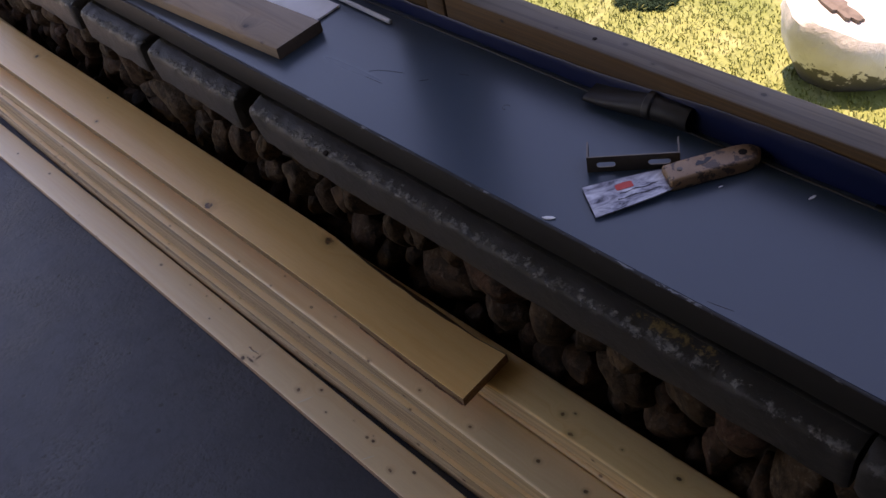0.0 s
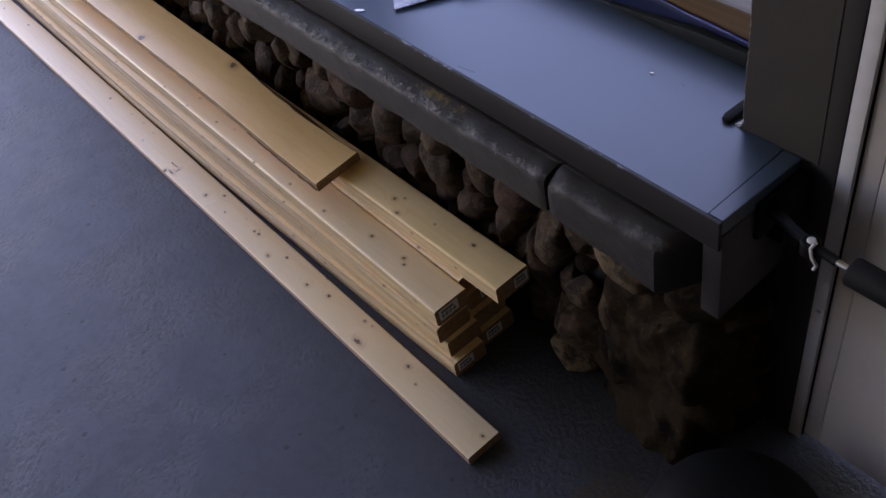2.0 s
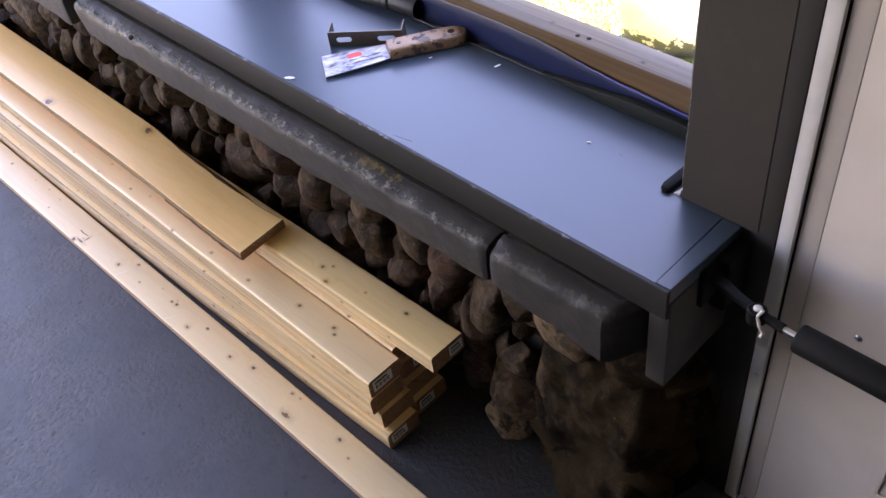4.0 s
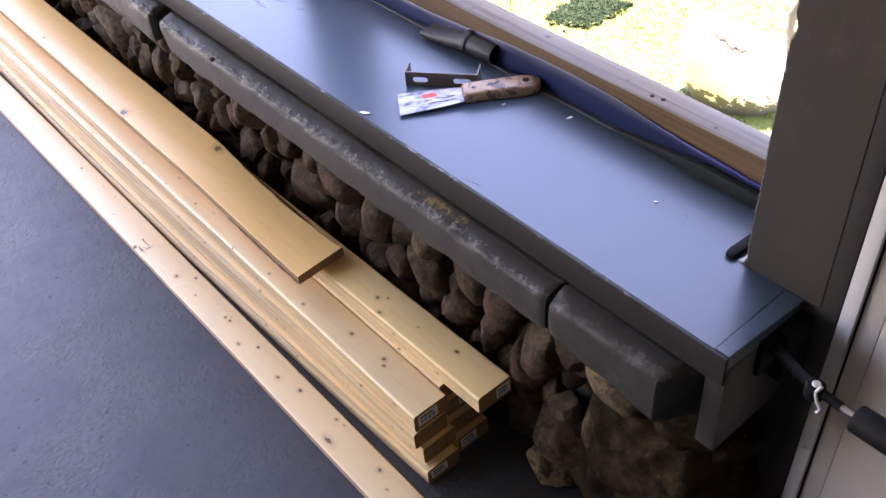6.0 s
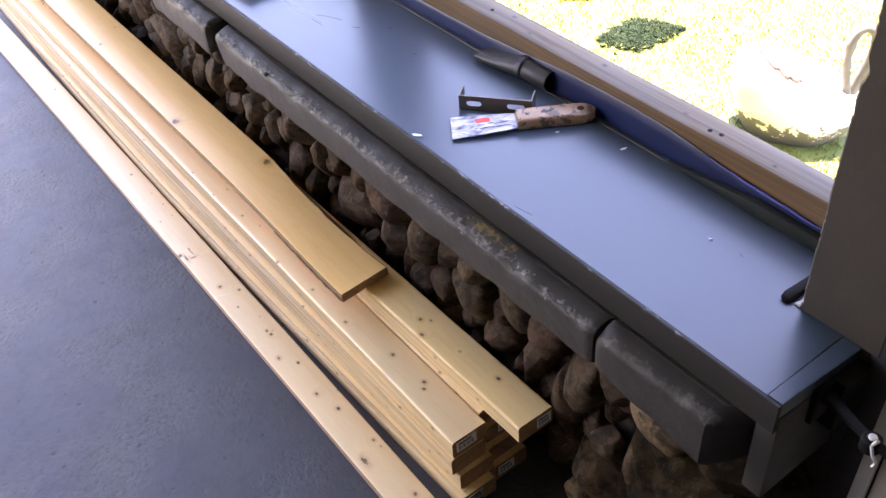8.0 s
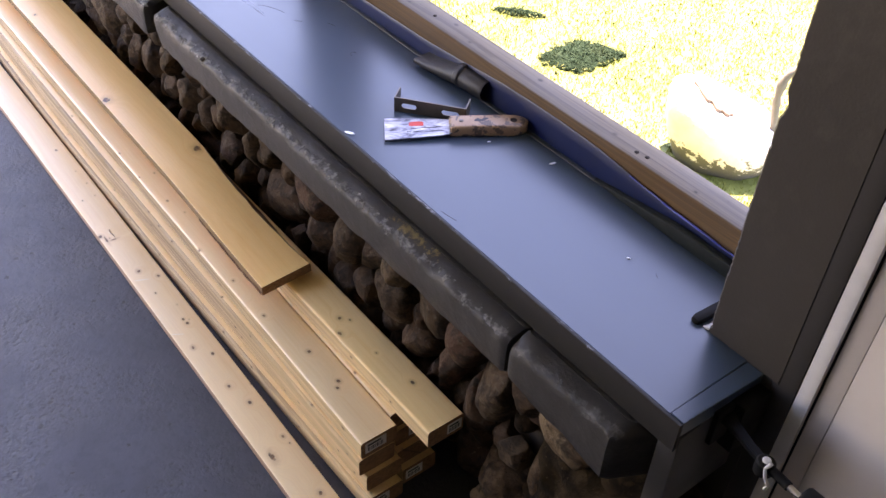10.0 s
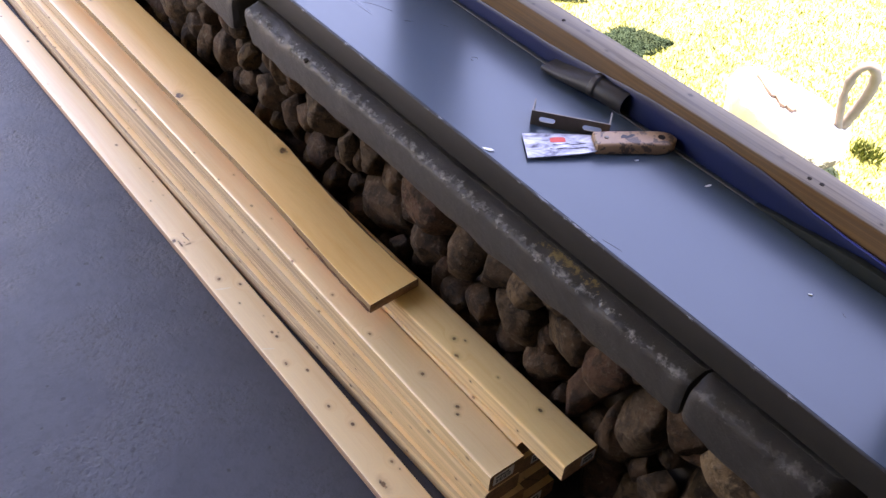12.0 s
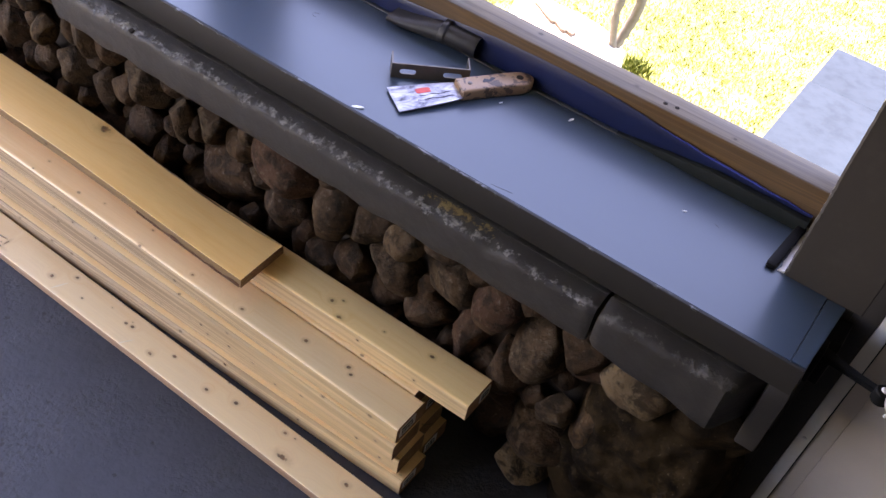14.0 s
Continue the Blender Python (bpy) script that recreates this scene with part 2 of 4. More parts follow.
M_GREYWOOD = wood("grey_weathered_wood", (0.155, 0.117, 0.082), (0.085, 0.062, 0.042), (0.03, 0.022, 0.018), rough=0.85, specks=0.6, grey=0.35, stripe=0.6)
M_RIND = wood("rough_brown_edge", (0.26, 0.15, 0.066), (0.17, 0.09, 0.038), (0.05, 0.024, 0.011), specks=0.9, rough=0.8)
M_BARK = plain("bark", (0.10, 0.042, 0.02), 0.95, 0.0, 0.6, 120.0, 0.002)
M_STONE = stone_mat("field_stone", (0.0417, 0.0209, 0.0104), (0.0612, 0.0312, 0.0153), (0.0347, 0.0195, 0.0111), (0.0731, 0.0404, 0.0195), (0.0501, 0.0238, 0.0111))
M_STONE_RED = stone_mat("red_stone", (0.0700, 0.0320, 0.0180), (0.0600, 0.0300, 0.0175))
M_STONE_TAN = stone_mat("tan_stone", (0.100, 0.058, 0.027), (0.085, 0.052, 0.028))
M_STONE_GREY = stone_mat("speckled_stone", (0.0768, 0.0468, 0.0254), (0.0634, 0.0387, 0.0213))
M_STONE_CRUST = stone_mat("crusted_stone", (0.170, 0.115, 0.062), (0.150, 0.100, 0.058))
# Mortar brown, darkened further for the shade in the corner by the door.
M_MUD = mud_material()
M_MORTAR = plain("old_mortar", (0.044, 0.031, 0.022), 0.95, 0.0, 0.6, 45.0, 0.006)
M_ALU = plain("white_aluminium", (0.62, 0.605, 0.58), 0.45, 0.0, 0.2, 30.0)
M_DOOR = plain("beige_door_paint", (0.54, 0.48, 0.43), 0.42, 0.0, 0.12, 18.0, 0.0003)
M_BLACK = plain("black_plastic", (0.006, 0.006, 0.006), 0.65, 0.0, 0.3, 50.0, spec=0.12)
M_NOZZLE = plain("dark_plastic", (0.018, 0.016, 0.016), 0.5, 0.0, 0.25, 40.0)
M_STEEL = plain("bright_steel", (0.62, 0.62, 0.63), 0.28, 1.0, 0.3, 40.0)
M_GALV = plain("worn_brown_steel", (0.13, 0.105, 0.085), 0.45, 0.6, 0.4, 60.0)
M_RED = plain("red_sticker", (0.75, 0.06, 0.04), 0.5, 0.0, 0.15)
M_WHITE = plain("white_paper", (0.84, 0.84, 0.83), 0.7, 0.0, 0.1)
M_HOLE = plain("rusty_screw", (0.022, 0.017, 0.014), 0.9, 0.0, 0.3, 80.0, spec=0.1)
M_INK = plain("label_ink", (0.03, 0.03, 0.035), 0.6, 0.0, 0.1)
M_HANDLE = paint("worn_handle_wood", (0.31, 0.170, 0.085), 0.45, 0.47, (0.085, 0.048, 0.028), relief=0.0010, dirt=0.9, scale=1.1)
M_BLUE = plain("blue_film", (0.0024, 0.0098, 0.054), 0.4, 0.0, 0.35, 14.0, 0.001)
# Tones of the unseen ceiling and walls, kept dark to limit bounced light.
M_CEIL = plain("unseen_ceiling_tone", (0.20, 0.20, 0.20), 0.7, 0.0, 0.1, 20.0)
M_UNSEEN_WALL = plain("unseen_wall_tone", (0.09, 0.085, 0.08), 0.6, 0.0, 0.1, 12.0)
M_SMEAR = plain("dark_caulk", (0.013, 0.017, 0.016), 0.6, 0.0, 0.5, 60.0, 0.002, 0.2)
# Lit copy of the film's blue: the gleam along its edge is in the colour.
M_FOLD = plain("lit_blue_edge", (0.035, 0.060, 0.30), 0.3, 0.0, 0.3, 40.0, 0.0006)
# Grey of the planter's loop: the shade on its near side is coloured in.
M_CONCRETE = plain("shade_grey_concrete", (0.15, 0.145, 0.13), 0.85, 0.0, 0.5, 30.0, 0.004)
M_PATH = plain("pale_concrete", (0.30, 0.275, 0.245), 0.9, 0.0, 0.4, 22.0, 0.003)
M_SOIL = plain("dry_soil", (0.15, 0.125, 0.105), 0.95, 0.0, 0.9, 45.0, 0.006)
# The slabs lie in shade; that dimness is put into this dark blue.
M_SLAB = plain("shade_toned_paving", (0.020, 0.035, 0.054), 0.9, 0.0, 0.45, 25.0, 0.004, 0.06)


def cap_material():
    """Grey paint on concrete, worn through along the upper front edge."""
    m = Nodes("coping_paint")
    p = m.coords((1, 1, 1), world_space=True, shift=False)
    xyz = m.node("ShaderNodeSeparateXYZ")
    m.link(p, xyz.inputs[0])
    edge = m.vec("DISTANCE", m.vec("MULTIPLY", p, (0.0, 1.0, 1.0)), (0.0, -0.0275, 0.4885))
    rub = m.noise(p, 16.0, 3.0)
    grit = m.noise(p, 80.0, 6.0, 0.72)
    band = m.math("ADD", edge, m.math("MULTIPLY", m.math("SUBTRACT", 0.55, rub), 0.020))
    dense = m.math("SUBTRACT", grit, m.math("MULTIPLY", m.math("MAXIMUM", m.math("SUBTRACT", band, 0.002), 0.0), 17.0))
    worn = m.step(dense, 0.425, 0.515)
    worn = m.math("MULTIPLY", worn, m.step(xyz.outputs["X"], 0.10, 0.20, 1.0, 0.22))
    rust = m.vec("DISTANCE", m.vec("MULTIPLY", p, (0.20, 1.0, 1.0)), (-0.010, -0.0125, 0.4935))
    rust = m.step(m.math("MULTIPLY_ADD", m.math("SUBTRACT", 0.5, grit), 0.06, rust), 0.003, 0.009, 0.85, 0.0)
    agg = m.ramp(grit, (0.47, (0.085, 0.083, 0.08)), (0.56, (0.17, 0.167, 0.16)), (0.66, (0.30, 0.29, 0.28)))
    mid = m.noise(p, 30.0, 5.0, 0.6)
    col = m.mix(m.step(mid, 0.4, 0.7, 0.0, 0.4), (0.03256, 0.02948, 0.02728), (0.04488, 0.04136, 0.03828))
    col = m.mix(worn, col, agg)
    col = m.mix(rust, col, m.mix(m.step(grit, 0.45, 0.6), (0.075, 0.050, 0.022), (0.26, 0.18, 0.065)))
    h = m.math("ADD", m.math("MULTIPLY", mid, 0.8), m.math("MULTIPLY", grit, m.math("ADD", 0.55, worn)))
    return m.done(col, m.math("ADD", 0.5, m.math("MULTIPLY", worn, 0.25)), h, 0.85, 0.003, spec=0.3)


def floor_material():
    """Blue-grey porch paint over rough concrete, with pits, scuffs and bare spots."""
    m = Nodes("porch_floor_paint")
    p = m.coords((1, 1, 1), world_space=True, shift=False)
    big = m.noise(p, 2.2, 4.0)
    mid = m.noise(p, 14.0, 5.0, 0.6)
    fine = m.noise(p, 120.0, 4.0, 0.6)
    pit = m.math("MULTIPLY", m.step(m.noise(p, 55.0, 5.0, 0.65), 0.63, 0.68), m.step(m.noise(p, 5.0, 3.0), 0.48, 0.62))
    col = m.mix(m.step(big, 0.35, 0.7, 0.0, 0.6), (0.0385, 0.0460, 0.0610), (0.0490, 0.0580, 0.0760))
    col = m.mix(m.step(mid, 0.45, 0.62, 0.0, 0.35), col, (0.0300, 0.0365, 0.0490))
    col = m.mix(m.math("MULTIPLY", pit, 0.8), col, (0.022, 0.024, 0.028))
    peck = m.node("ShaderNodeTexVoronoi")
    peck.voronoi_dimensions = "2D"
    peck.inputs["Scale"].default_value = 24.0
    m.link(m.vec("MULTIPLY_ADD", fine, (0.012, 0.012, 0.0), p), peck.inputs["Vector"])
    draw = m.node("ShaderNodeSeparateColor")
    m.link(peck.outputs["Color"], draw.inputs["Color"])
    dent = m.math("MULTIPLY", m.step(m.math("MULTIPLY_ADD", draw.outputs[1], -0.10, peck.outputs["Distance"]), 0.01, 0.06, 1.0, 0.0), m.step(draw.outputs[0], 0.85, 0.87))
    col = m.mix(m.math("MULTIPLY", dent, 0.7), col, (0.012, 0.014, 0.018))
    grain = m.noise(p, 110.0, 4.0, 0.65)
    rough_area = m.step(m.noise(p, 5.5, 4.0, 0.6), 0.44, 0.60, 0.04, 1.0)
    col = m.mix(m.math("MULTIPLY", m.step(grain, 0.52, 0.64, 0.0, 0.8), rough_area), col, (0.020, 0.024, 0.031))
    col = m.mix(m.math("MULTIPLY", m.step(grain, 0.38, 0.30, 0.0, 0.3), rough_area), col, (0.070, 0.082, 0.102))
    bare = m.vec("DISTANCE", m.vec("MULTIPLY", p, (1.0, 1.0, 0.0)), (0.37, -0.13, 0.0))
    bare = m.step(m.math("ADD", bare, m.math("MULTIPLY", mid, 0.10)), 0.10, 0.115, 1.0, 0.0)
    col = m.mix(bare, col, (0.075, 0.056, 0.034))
    # Dirt by the wall's foot, with the corner's shade darkened into the same patch.
    dirt_shade = m.vec("DISTANCE", m.vec("MULTIPLY", p, (0.8, 1.3, 0.0)), (0.20, -0.01, 0.0))
    dirt_shade = m.step(m.math("MULTIPLY_ADD", m.math("SUBTRACT", mid, 0.5), 0.22, dirt_shade), 0.10, 0.24, 0.75, 0.0)
    col = m.mix(dirt_shade, col, (0.024, 0.021, 0.016))
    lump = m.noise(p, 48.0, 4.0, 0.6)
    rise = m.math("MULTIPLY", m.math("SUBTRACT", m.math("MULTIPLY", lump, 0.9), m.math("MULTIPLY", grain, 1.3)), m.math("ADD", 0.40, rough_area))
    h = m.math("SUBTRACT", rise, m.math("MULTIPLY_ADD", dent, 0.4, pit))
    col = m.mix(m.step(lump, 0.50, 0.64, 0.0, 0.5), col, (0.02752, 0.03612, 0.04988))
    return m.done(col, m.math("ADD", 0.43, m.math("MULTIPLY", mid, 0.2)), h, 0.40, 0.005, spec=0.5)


def grass_material(name, tip, root, spec=0.3, straw=0.6):
    m = Nodes(name)
    p = m.coords((1, 1, 1), world_space=True, shift=False)
    geo = m.node("ShaderNodeNewGeometry")
    a = m.noise(p, 1.6, 4.0)
    b = m.noise(p, 9.0, 4.0)
    col = m.mix(m.step(a, 0.35, 0.65), tip, root)
    col = m.mix(m.step(b, 0.5, 0.7, 0.0, straw), col, (0.36, 0.37, 0.165))
    c = m.noise(p, 30.0, 4.0, 0.6)
    col = m.mix(m.step(c, 0.46, 0.62, 0.0, 0.4), col, tuple(0.65 * v for v in root))
    col = m.mix(m.math("MULTIPLY", geo.outputs["Random Per Island"], 0.25), col, tuple(0.75 * c for c in root))
    return m.done(col, 0.6, b, 0.4, 0.01, spec=spec)


def edge_material():
    """Grey paint whose upper arris is rubbed through in places."""
    m = Nodes("rubbed_trim_paint")
    p = m.coords((1, 1, 1), world_space=True, shift=False)
    xyz = m.node("ShaderNodeSeparateXYZ")
    m.link(p, xyz.inputs[0])
    mid = m.noise(p, 24.0, 5.0, 0.6)
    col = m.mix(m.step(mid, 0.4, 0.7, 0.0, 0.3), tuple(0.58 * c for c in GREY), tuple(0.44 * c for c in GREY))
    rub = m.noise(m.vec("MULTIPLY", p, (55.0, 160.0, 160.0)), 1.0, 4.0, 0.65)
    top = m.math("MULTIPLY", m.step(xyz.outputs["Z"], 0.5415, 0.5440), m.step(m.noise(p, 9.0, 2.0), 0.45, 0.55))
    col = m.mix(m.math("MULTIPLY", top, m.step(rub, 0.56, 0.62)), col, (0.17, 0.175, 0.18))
    return m.done(col, 0.55, mid, 0.35, 0.001, spec=0.2)


M_EDGE = edge_material()
M_CAP = cap_material()
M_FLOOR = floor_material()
M_GRASS = grass_material("sunlit_grass", (0.225, 0.252, 0.072), (0.138, 0.182, 0.040))
M_TUFT = grass_material("darker_grass", (0.12, 0.16, 0.045), (0.08, 0.115, 0.03), 0.05, 0.2)
# Grass toned very dark, so that its patch reads as shadow.
M_SHADOW_GRASS = grass_material("shadow_dark_grass", (0.028, 0.058, 0.036), (0.016, 0.036, 0.020), 0.03, 0.02)


# ---- mesh helpers ----
def part(name, bm, material, parent=None, label="", sharp=35):
    """One mesh object from bm, given in world places, under a thing or part."""
    base = Vector((0, 0, 0))
    up = parent
    while up:
        base += up.location
        up = up.parent
    bm.transform(Matrix.Translation(-base))
    me = bpy.data.meshes.new(name)
    bmesh.ops.recalc_face_normals(bm, faces=bm.faces)
    bm.to_mesh(me)
    bm.free()
    for mt in material if isinstance(material, tuple) else (material,):
        me.materials.append(mt)
    me.shade_smooth()
    me.set_sharp_from_angle(angle=radians(sharp))
    ob = new(name, me)
    ob.parent = parent
    if label:
        ob["label"] = label
    return ob


def solo(name, bm, material, base, label, category, group="", kind="", sharp=35):
    """A thing that is one mesh, with its origin at base."""
    base = Vector(base)
    bm.transform(Matrix.Translation(-base))
    ob = part(name, bm, material, None, "", sharp)
    ob.location = base
    return tagged(ob, label, category, group, kind)


def thing(name, base, label, category, group="", kind=""):
    ob = new(name)
    ob.location = base
    ob.empty_display_size = 0.05
    return tagged(ob, label, category, group, kind)


def box(x0, x1, y0, y1, z0, z1, bevel=0.0, seg=2, bm=None):
    tmp = bmesh.new()
    bmesh.ops.create_cube(tmp, size=1.0, matrix=Matrix.LocRotScale(((x0 + x1) / 2, (y0 + y1) / 2, (z0 + z1) / 2), None, (x1 - x0, y1 - y0, z1 - z0)))
    if bevel:
        bmesh.ops.bevel(tmp, geom=tmp.edges[:], offset=bevel, segments=seg, affect="EDGES", profile=0.5)
    if bm is None:
        return tmp
    merge(bm, tmp)
    return bm


def merge(bm, tmp):
    me = bpy.data.meshes.new("tmp")
    tmp.to_mesh(me)
    tmp.free()
    bm.from_mesh(me)
    bpy.data.meshes.remove(me)
    return bm


def loft(rings, caps=True, cap_index=0, closed=True, bm=None):
    """A skin over rings of points, all of one length."""
    bm = bm or bmesh.new()
    rows = [[bm.verts.new(p) for p in ring] for ring in rings]
    n = len(rows[0])
    for a, b in zip(rows, rows[1:]):
        for i in range(n if closed else n - 1):
            j = (i + 1) % n
            bm.faces.new((a[i], a[j], b[j], b[i]))
    if caps and closed:
        for row in (rows[0], rows[-1]):
            bm.faces.new(row).material_index = cap_index
    return bm


def ring_rect(y0, y1, z0, z1, r, seg=3):
    """A rounded rectangle in the (y, z) plane."""
    out = []
    for cy, cz, a0 in ((y1 - r, z1 - r, 0), (y0 + r, z1 - r, 90), (y0 + r, z0 + r, 180), (y1 - r, z0 + r, 270)):
        for k in range(seg + 1):
            a = radians(a0 + 90 * k / seg)
            out.append((cy + r * math.cos(a), cz + r * math.sin(a)))
    return out


def tube(path, radii, seg=16, caps=True, bm=None):
    """A round tube along path, with a radius at each point."""
    rings = []
    pts = [Vector(p) for p in path]
    side = None
    for i, p in enumerate(pts):
        d = (pts[min(i + 1, len(pts) - 1)] - pts[max(i - 1, 0)]).normalized()
        if side is None:
            side = d.orthogonal().normalized()
        side = (side - d * side.dot(d)).normalized()
        up = d.cross(side)
        rings.append([p + radii[i] * (math.cos(2 * math.pi * k / seg) * side + math.sin(2 * math.pi * k / seg) * up) for k in range(seg)])
    return loft(rings, caps, bm=bm)


# ---- the porch ----
WEST = -2.45
# The unseen south wall is open west of this x, set for the daylight inside.
SOUTH_OPEN = -1.2
bm = bmesh.new()
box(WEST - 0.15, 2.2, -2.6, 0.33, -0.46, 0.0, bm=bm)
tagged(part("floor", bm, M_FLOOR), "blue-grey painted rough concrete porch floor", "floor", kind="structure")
# Added out of view; its overhangs keep the sun off ledge and floor.
tagged(part("ceiling", box(WEST - 0.9, 2.2, -2.6, 0.85, 2.45, 2.55), M_CEIL), "grey porch ceiling added out of view", "ceiling", kind="structure")
# Walls and post added out of view, to shape the daylight inside.
bm = box(SOUTH_OPEN, 2.2, -2.75, -2.6, -0.46, 2.45)
box(WEST, SOUTH_OPEN, -2.75, -2.6, 2.25, 2.45, bm=bm)
tagged(part("wall_south", bm, M_UNSEEN_WALL), "wall added out of view beside the open end of the porch", "wall", kind="structure")
tagged(part("wall_east", box(2.2, 2.35, -2.75, 0.33, -0.46, 2.55), M_UNSEEN_WALL), "wall added out of view at the end of the porch", "wall", kind="structure")
tagged(part("trim_corner_post", box(WEST, WEST + 0.14, -2.73, -2.59, 0.0, 2.25, 0.004), M_TRIM), "grey corner post of the porch added out of view", "post", kind="structure")
bm = box(WEST, 2.2, 0.14, 0.33, 2.16, 2.449)
box(1.40, 2.2, 0.14, 0.33, 0.0, 2.16, bm=bm)
box(WEST, WEST + 0.12, 0.14, 0.33, 0.62, 2.16, bm=bm)
tagged(part("wall_north", bm, M_TRIM), "grey wall added out of view over the porch opening and door", "wall", kind="structure")

# ---- stone half wall with its coping ----
half_wall = thing("half_wall", (-1.5, 0.15, 0.0), "low wall of rounded field stones with a grey painted coping", "stone wall", kind="structure")


def mortar_face():
    bm = bmesh.new()
    nx, nz = 220, 30
    x0, x1, z0, z1 = -2.40, 0.372, 0.0, 0.44
    grid = []
    for i in range(nx + 1):
        x = x0 + (x1 - x0) * i / nx
        col = []
        for k in range(nz + 1):
            z = z0 + (z1 - z0) * k / nz
            y = 0.072 + 0.016 * noise.noise((x * 22, z * 22, 3.0))
            col.append(bm.verts.new((x, y, z)))
        grid.append(col)
    for a, b in zip(grid, grid[1:]):
        for k in range(nz):
            bm.faces.new((a[k], b[k], b[k + 1], a[k + 1]))
    box(x0, 0.385, 0.094, 0.30, 0.001, 0.50, bm=bm)
    return bm


part("mortar", mortar_face(), M_MORTAR, half_wall, "dark recessed mortar")


def coping(x0, x1, left, right, seed, droop=0.0, undercut=0.0, chamfer=0.0, sag=0.0):
    """A coping block; left and right: how far its ends are rounded off."""
    prof = [(0.10, 0.428), (-0.024, 0.4250), (-0.0325, 0.4262), (-0.0348, 0.4300), (-0.035, 0.445), (-0.035, 0.462), (-0.035, 0.476), (-0.0346, 0.4825),
            (-0.0328, 0.4866), (-0.0300, 0.4888), (-0.0262, 0.4902), (-0.018, 0.4922), (-0.007, 0.4942), (-0.0035, 0.4942), (-0.001, 0.4915), (0.004, 0.4900), (0.10, 0.4900)]
    n = max(24, int((x1 - x0) * 130))

    def shape(x, y, z):
        q = noise.noise((x * 34 + seed, y * 30, z * 30))
        r = noise.noise((x * 120 + seed, y * 90, z * 90))
        w = noise.noise((x * 5 + seed, 1.0, 2.0))
        arris = math.exp(-(((y + 0.029) / 0.011) ** 2 + ((z - 0.487) / 0.010) ** 2))
        low = math.exp(-(((y + 0.026) / 0.02) ** 2 + ((z - 0.427) / 0.012) ** 2))
        front = 1.0 if y < 0.02 else 0.0
        y += front * (0.0005 * q + 0.0016 * w) + arris * (0.0045 * max(0.0, q + 0.15) + 0.003 * max(0, r))
        z += front * 0.0006 * r - arris * (0.0035 * max(0.0, q + 0.1) + 0.0025 * max(0, r)) + low * 0.007 * noise.noise((x * 18 + seed, 7.0, 0.0))
        z += droop * (x - x0)
        if z < 0.455:
            z -= sag * (x - x0) / (x1 - x0)
        if x - x0 < 0.12:
            x += undercut * (0.49 - z) / 0.065 * (1 - (x - x0) / 0.12)
        if chamfer and x1 - x < chamfer:
            cut = (1 - (x1 - x) / chamfer) * (1.0 + 0.12 * q)
            if y < 0.06:
                y += cut * (0.050 + 0.010 * (0.49 - z) / 0.065)
            if z > 0.47:
                z -= 0.004 * cut
        for end, size, way in ((x0, left, 1), (x1, right, -1)):
            d = (x - end) * way
            if d < size:
                s = 1.0 - math.sqrt(max(0.0, 1 - (1 - d / size) ** 2))
                if y < 0.05:
                    y += s * 0.8 * size
                z += s * (0.9 * size if z < 0.455 else -0.35 * size)
        return x, y, z

    xs = [x0 + (x1 - x0) * (0.5 - 0.5 * math.cos(math.pi * i / n)) * 0.15 + (x1 - x0) * (i / n) * 0.85 for i in range(n + 1)]
    rings = [[Vector(shape(x, y, z)) for y, z in prof] for x in xs]
    part("coping_stone", loft(rings), M_CAP, half_wall, sharp=34)


coping(0.1865, 0.400, 0.004, 0.006, 3.1, chamfer=0.032, sag=0.022)
coping(-0.868, 0.1815, 0.010, 0.003, 8.7, 0.0, 0.034)
coping(-1.190, -0.900, 0.012, 0.014, 12.2, 0.0, 0.024)
coping(-1.455, -1.206, 0.020, 0.016, 19.5, 0.0, 0.020)
coping(-2.42, -1.476, 0.020, 0.020, 23.5)

part("bolt_hole", tube([(-0.658, -0.0300, 0.4845), (-0.658, -0.0322, 0.4898)], [0.0042, 0.0042], 12), M_HOLE, half_wall, "small dark hole")

# ---- ledge over the coping ----
ledge = thing("window_ledge", (-1.5, 0.1, 0.50), "wide wooden ledge with glossy blue-grey paint", "ledge", kind="structure")
part("ledge_board", box(-2.42, 0.4070, 0.0052, 0.262, 0.522, 0.5450), M_LEDGE, ledge)
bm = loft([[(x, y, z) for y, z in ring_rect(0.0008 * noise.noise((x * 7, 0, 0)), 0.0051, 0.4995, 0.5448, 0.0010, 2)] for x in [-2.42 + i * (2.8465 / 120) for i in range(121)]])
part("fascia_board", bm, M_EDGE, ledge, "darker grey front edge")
bm = loft([[(0.4078, 0.0056, z), (0.4265, 0.0056, z), (0.4325, 0.137, z), (0.4086, 0.137, z)] for z in (0.5215, 0.5456)])
bmesh.ops.bevel(bm, geom=bm.edges[:], offset=0.0008, segments=2, affect="EDGES")
part("end_strip", bm, M_LEDGE, ledge)
part("end_block", box(0.4010, 0.4290, 0.0056, 0.137, 0.372, 0.5205, 0.0025), M_TRIM, ledge, "grey end board reaching down over the stones")
bm = tube([(-2.4 + i * 0.0228, 0.2365 + 0.0012 * noise.noise((i * 0.7, 0, 0)), 0.5455) for i in range(121)], [0.0018 + 0.0006 * noise.noise((i * 0.9, 4, 0)) for i in range(121)], 8)
part("caulk_bead", bm, M_TRIM, ledge)


def scratch(points, width):
    """A fine scratch as a thin raised hairline of dirt."""
    rings = []
    for i, (x, y) in enumerate(points):
        w = width * math.sin(math.pi * (i + 0.3) / (len(points) - 0.4))
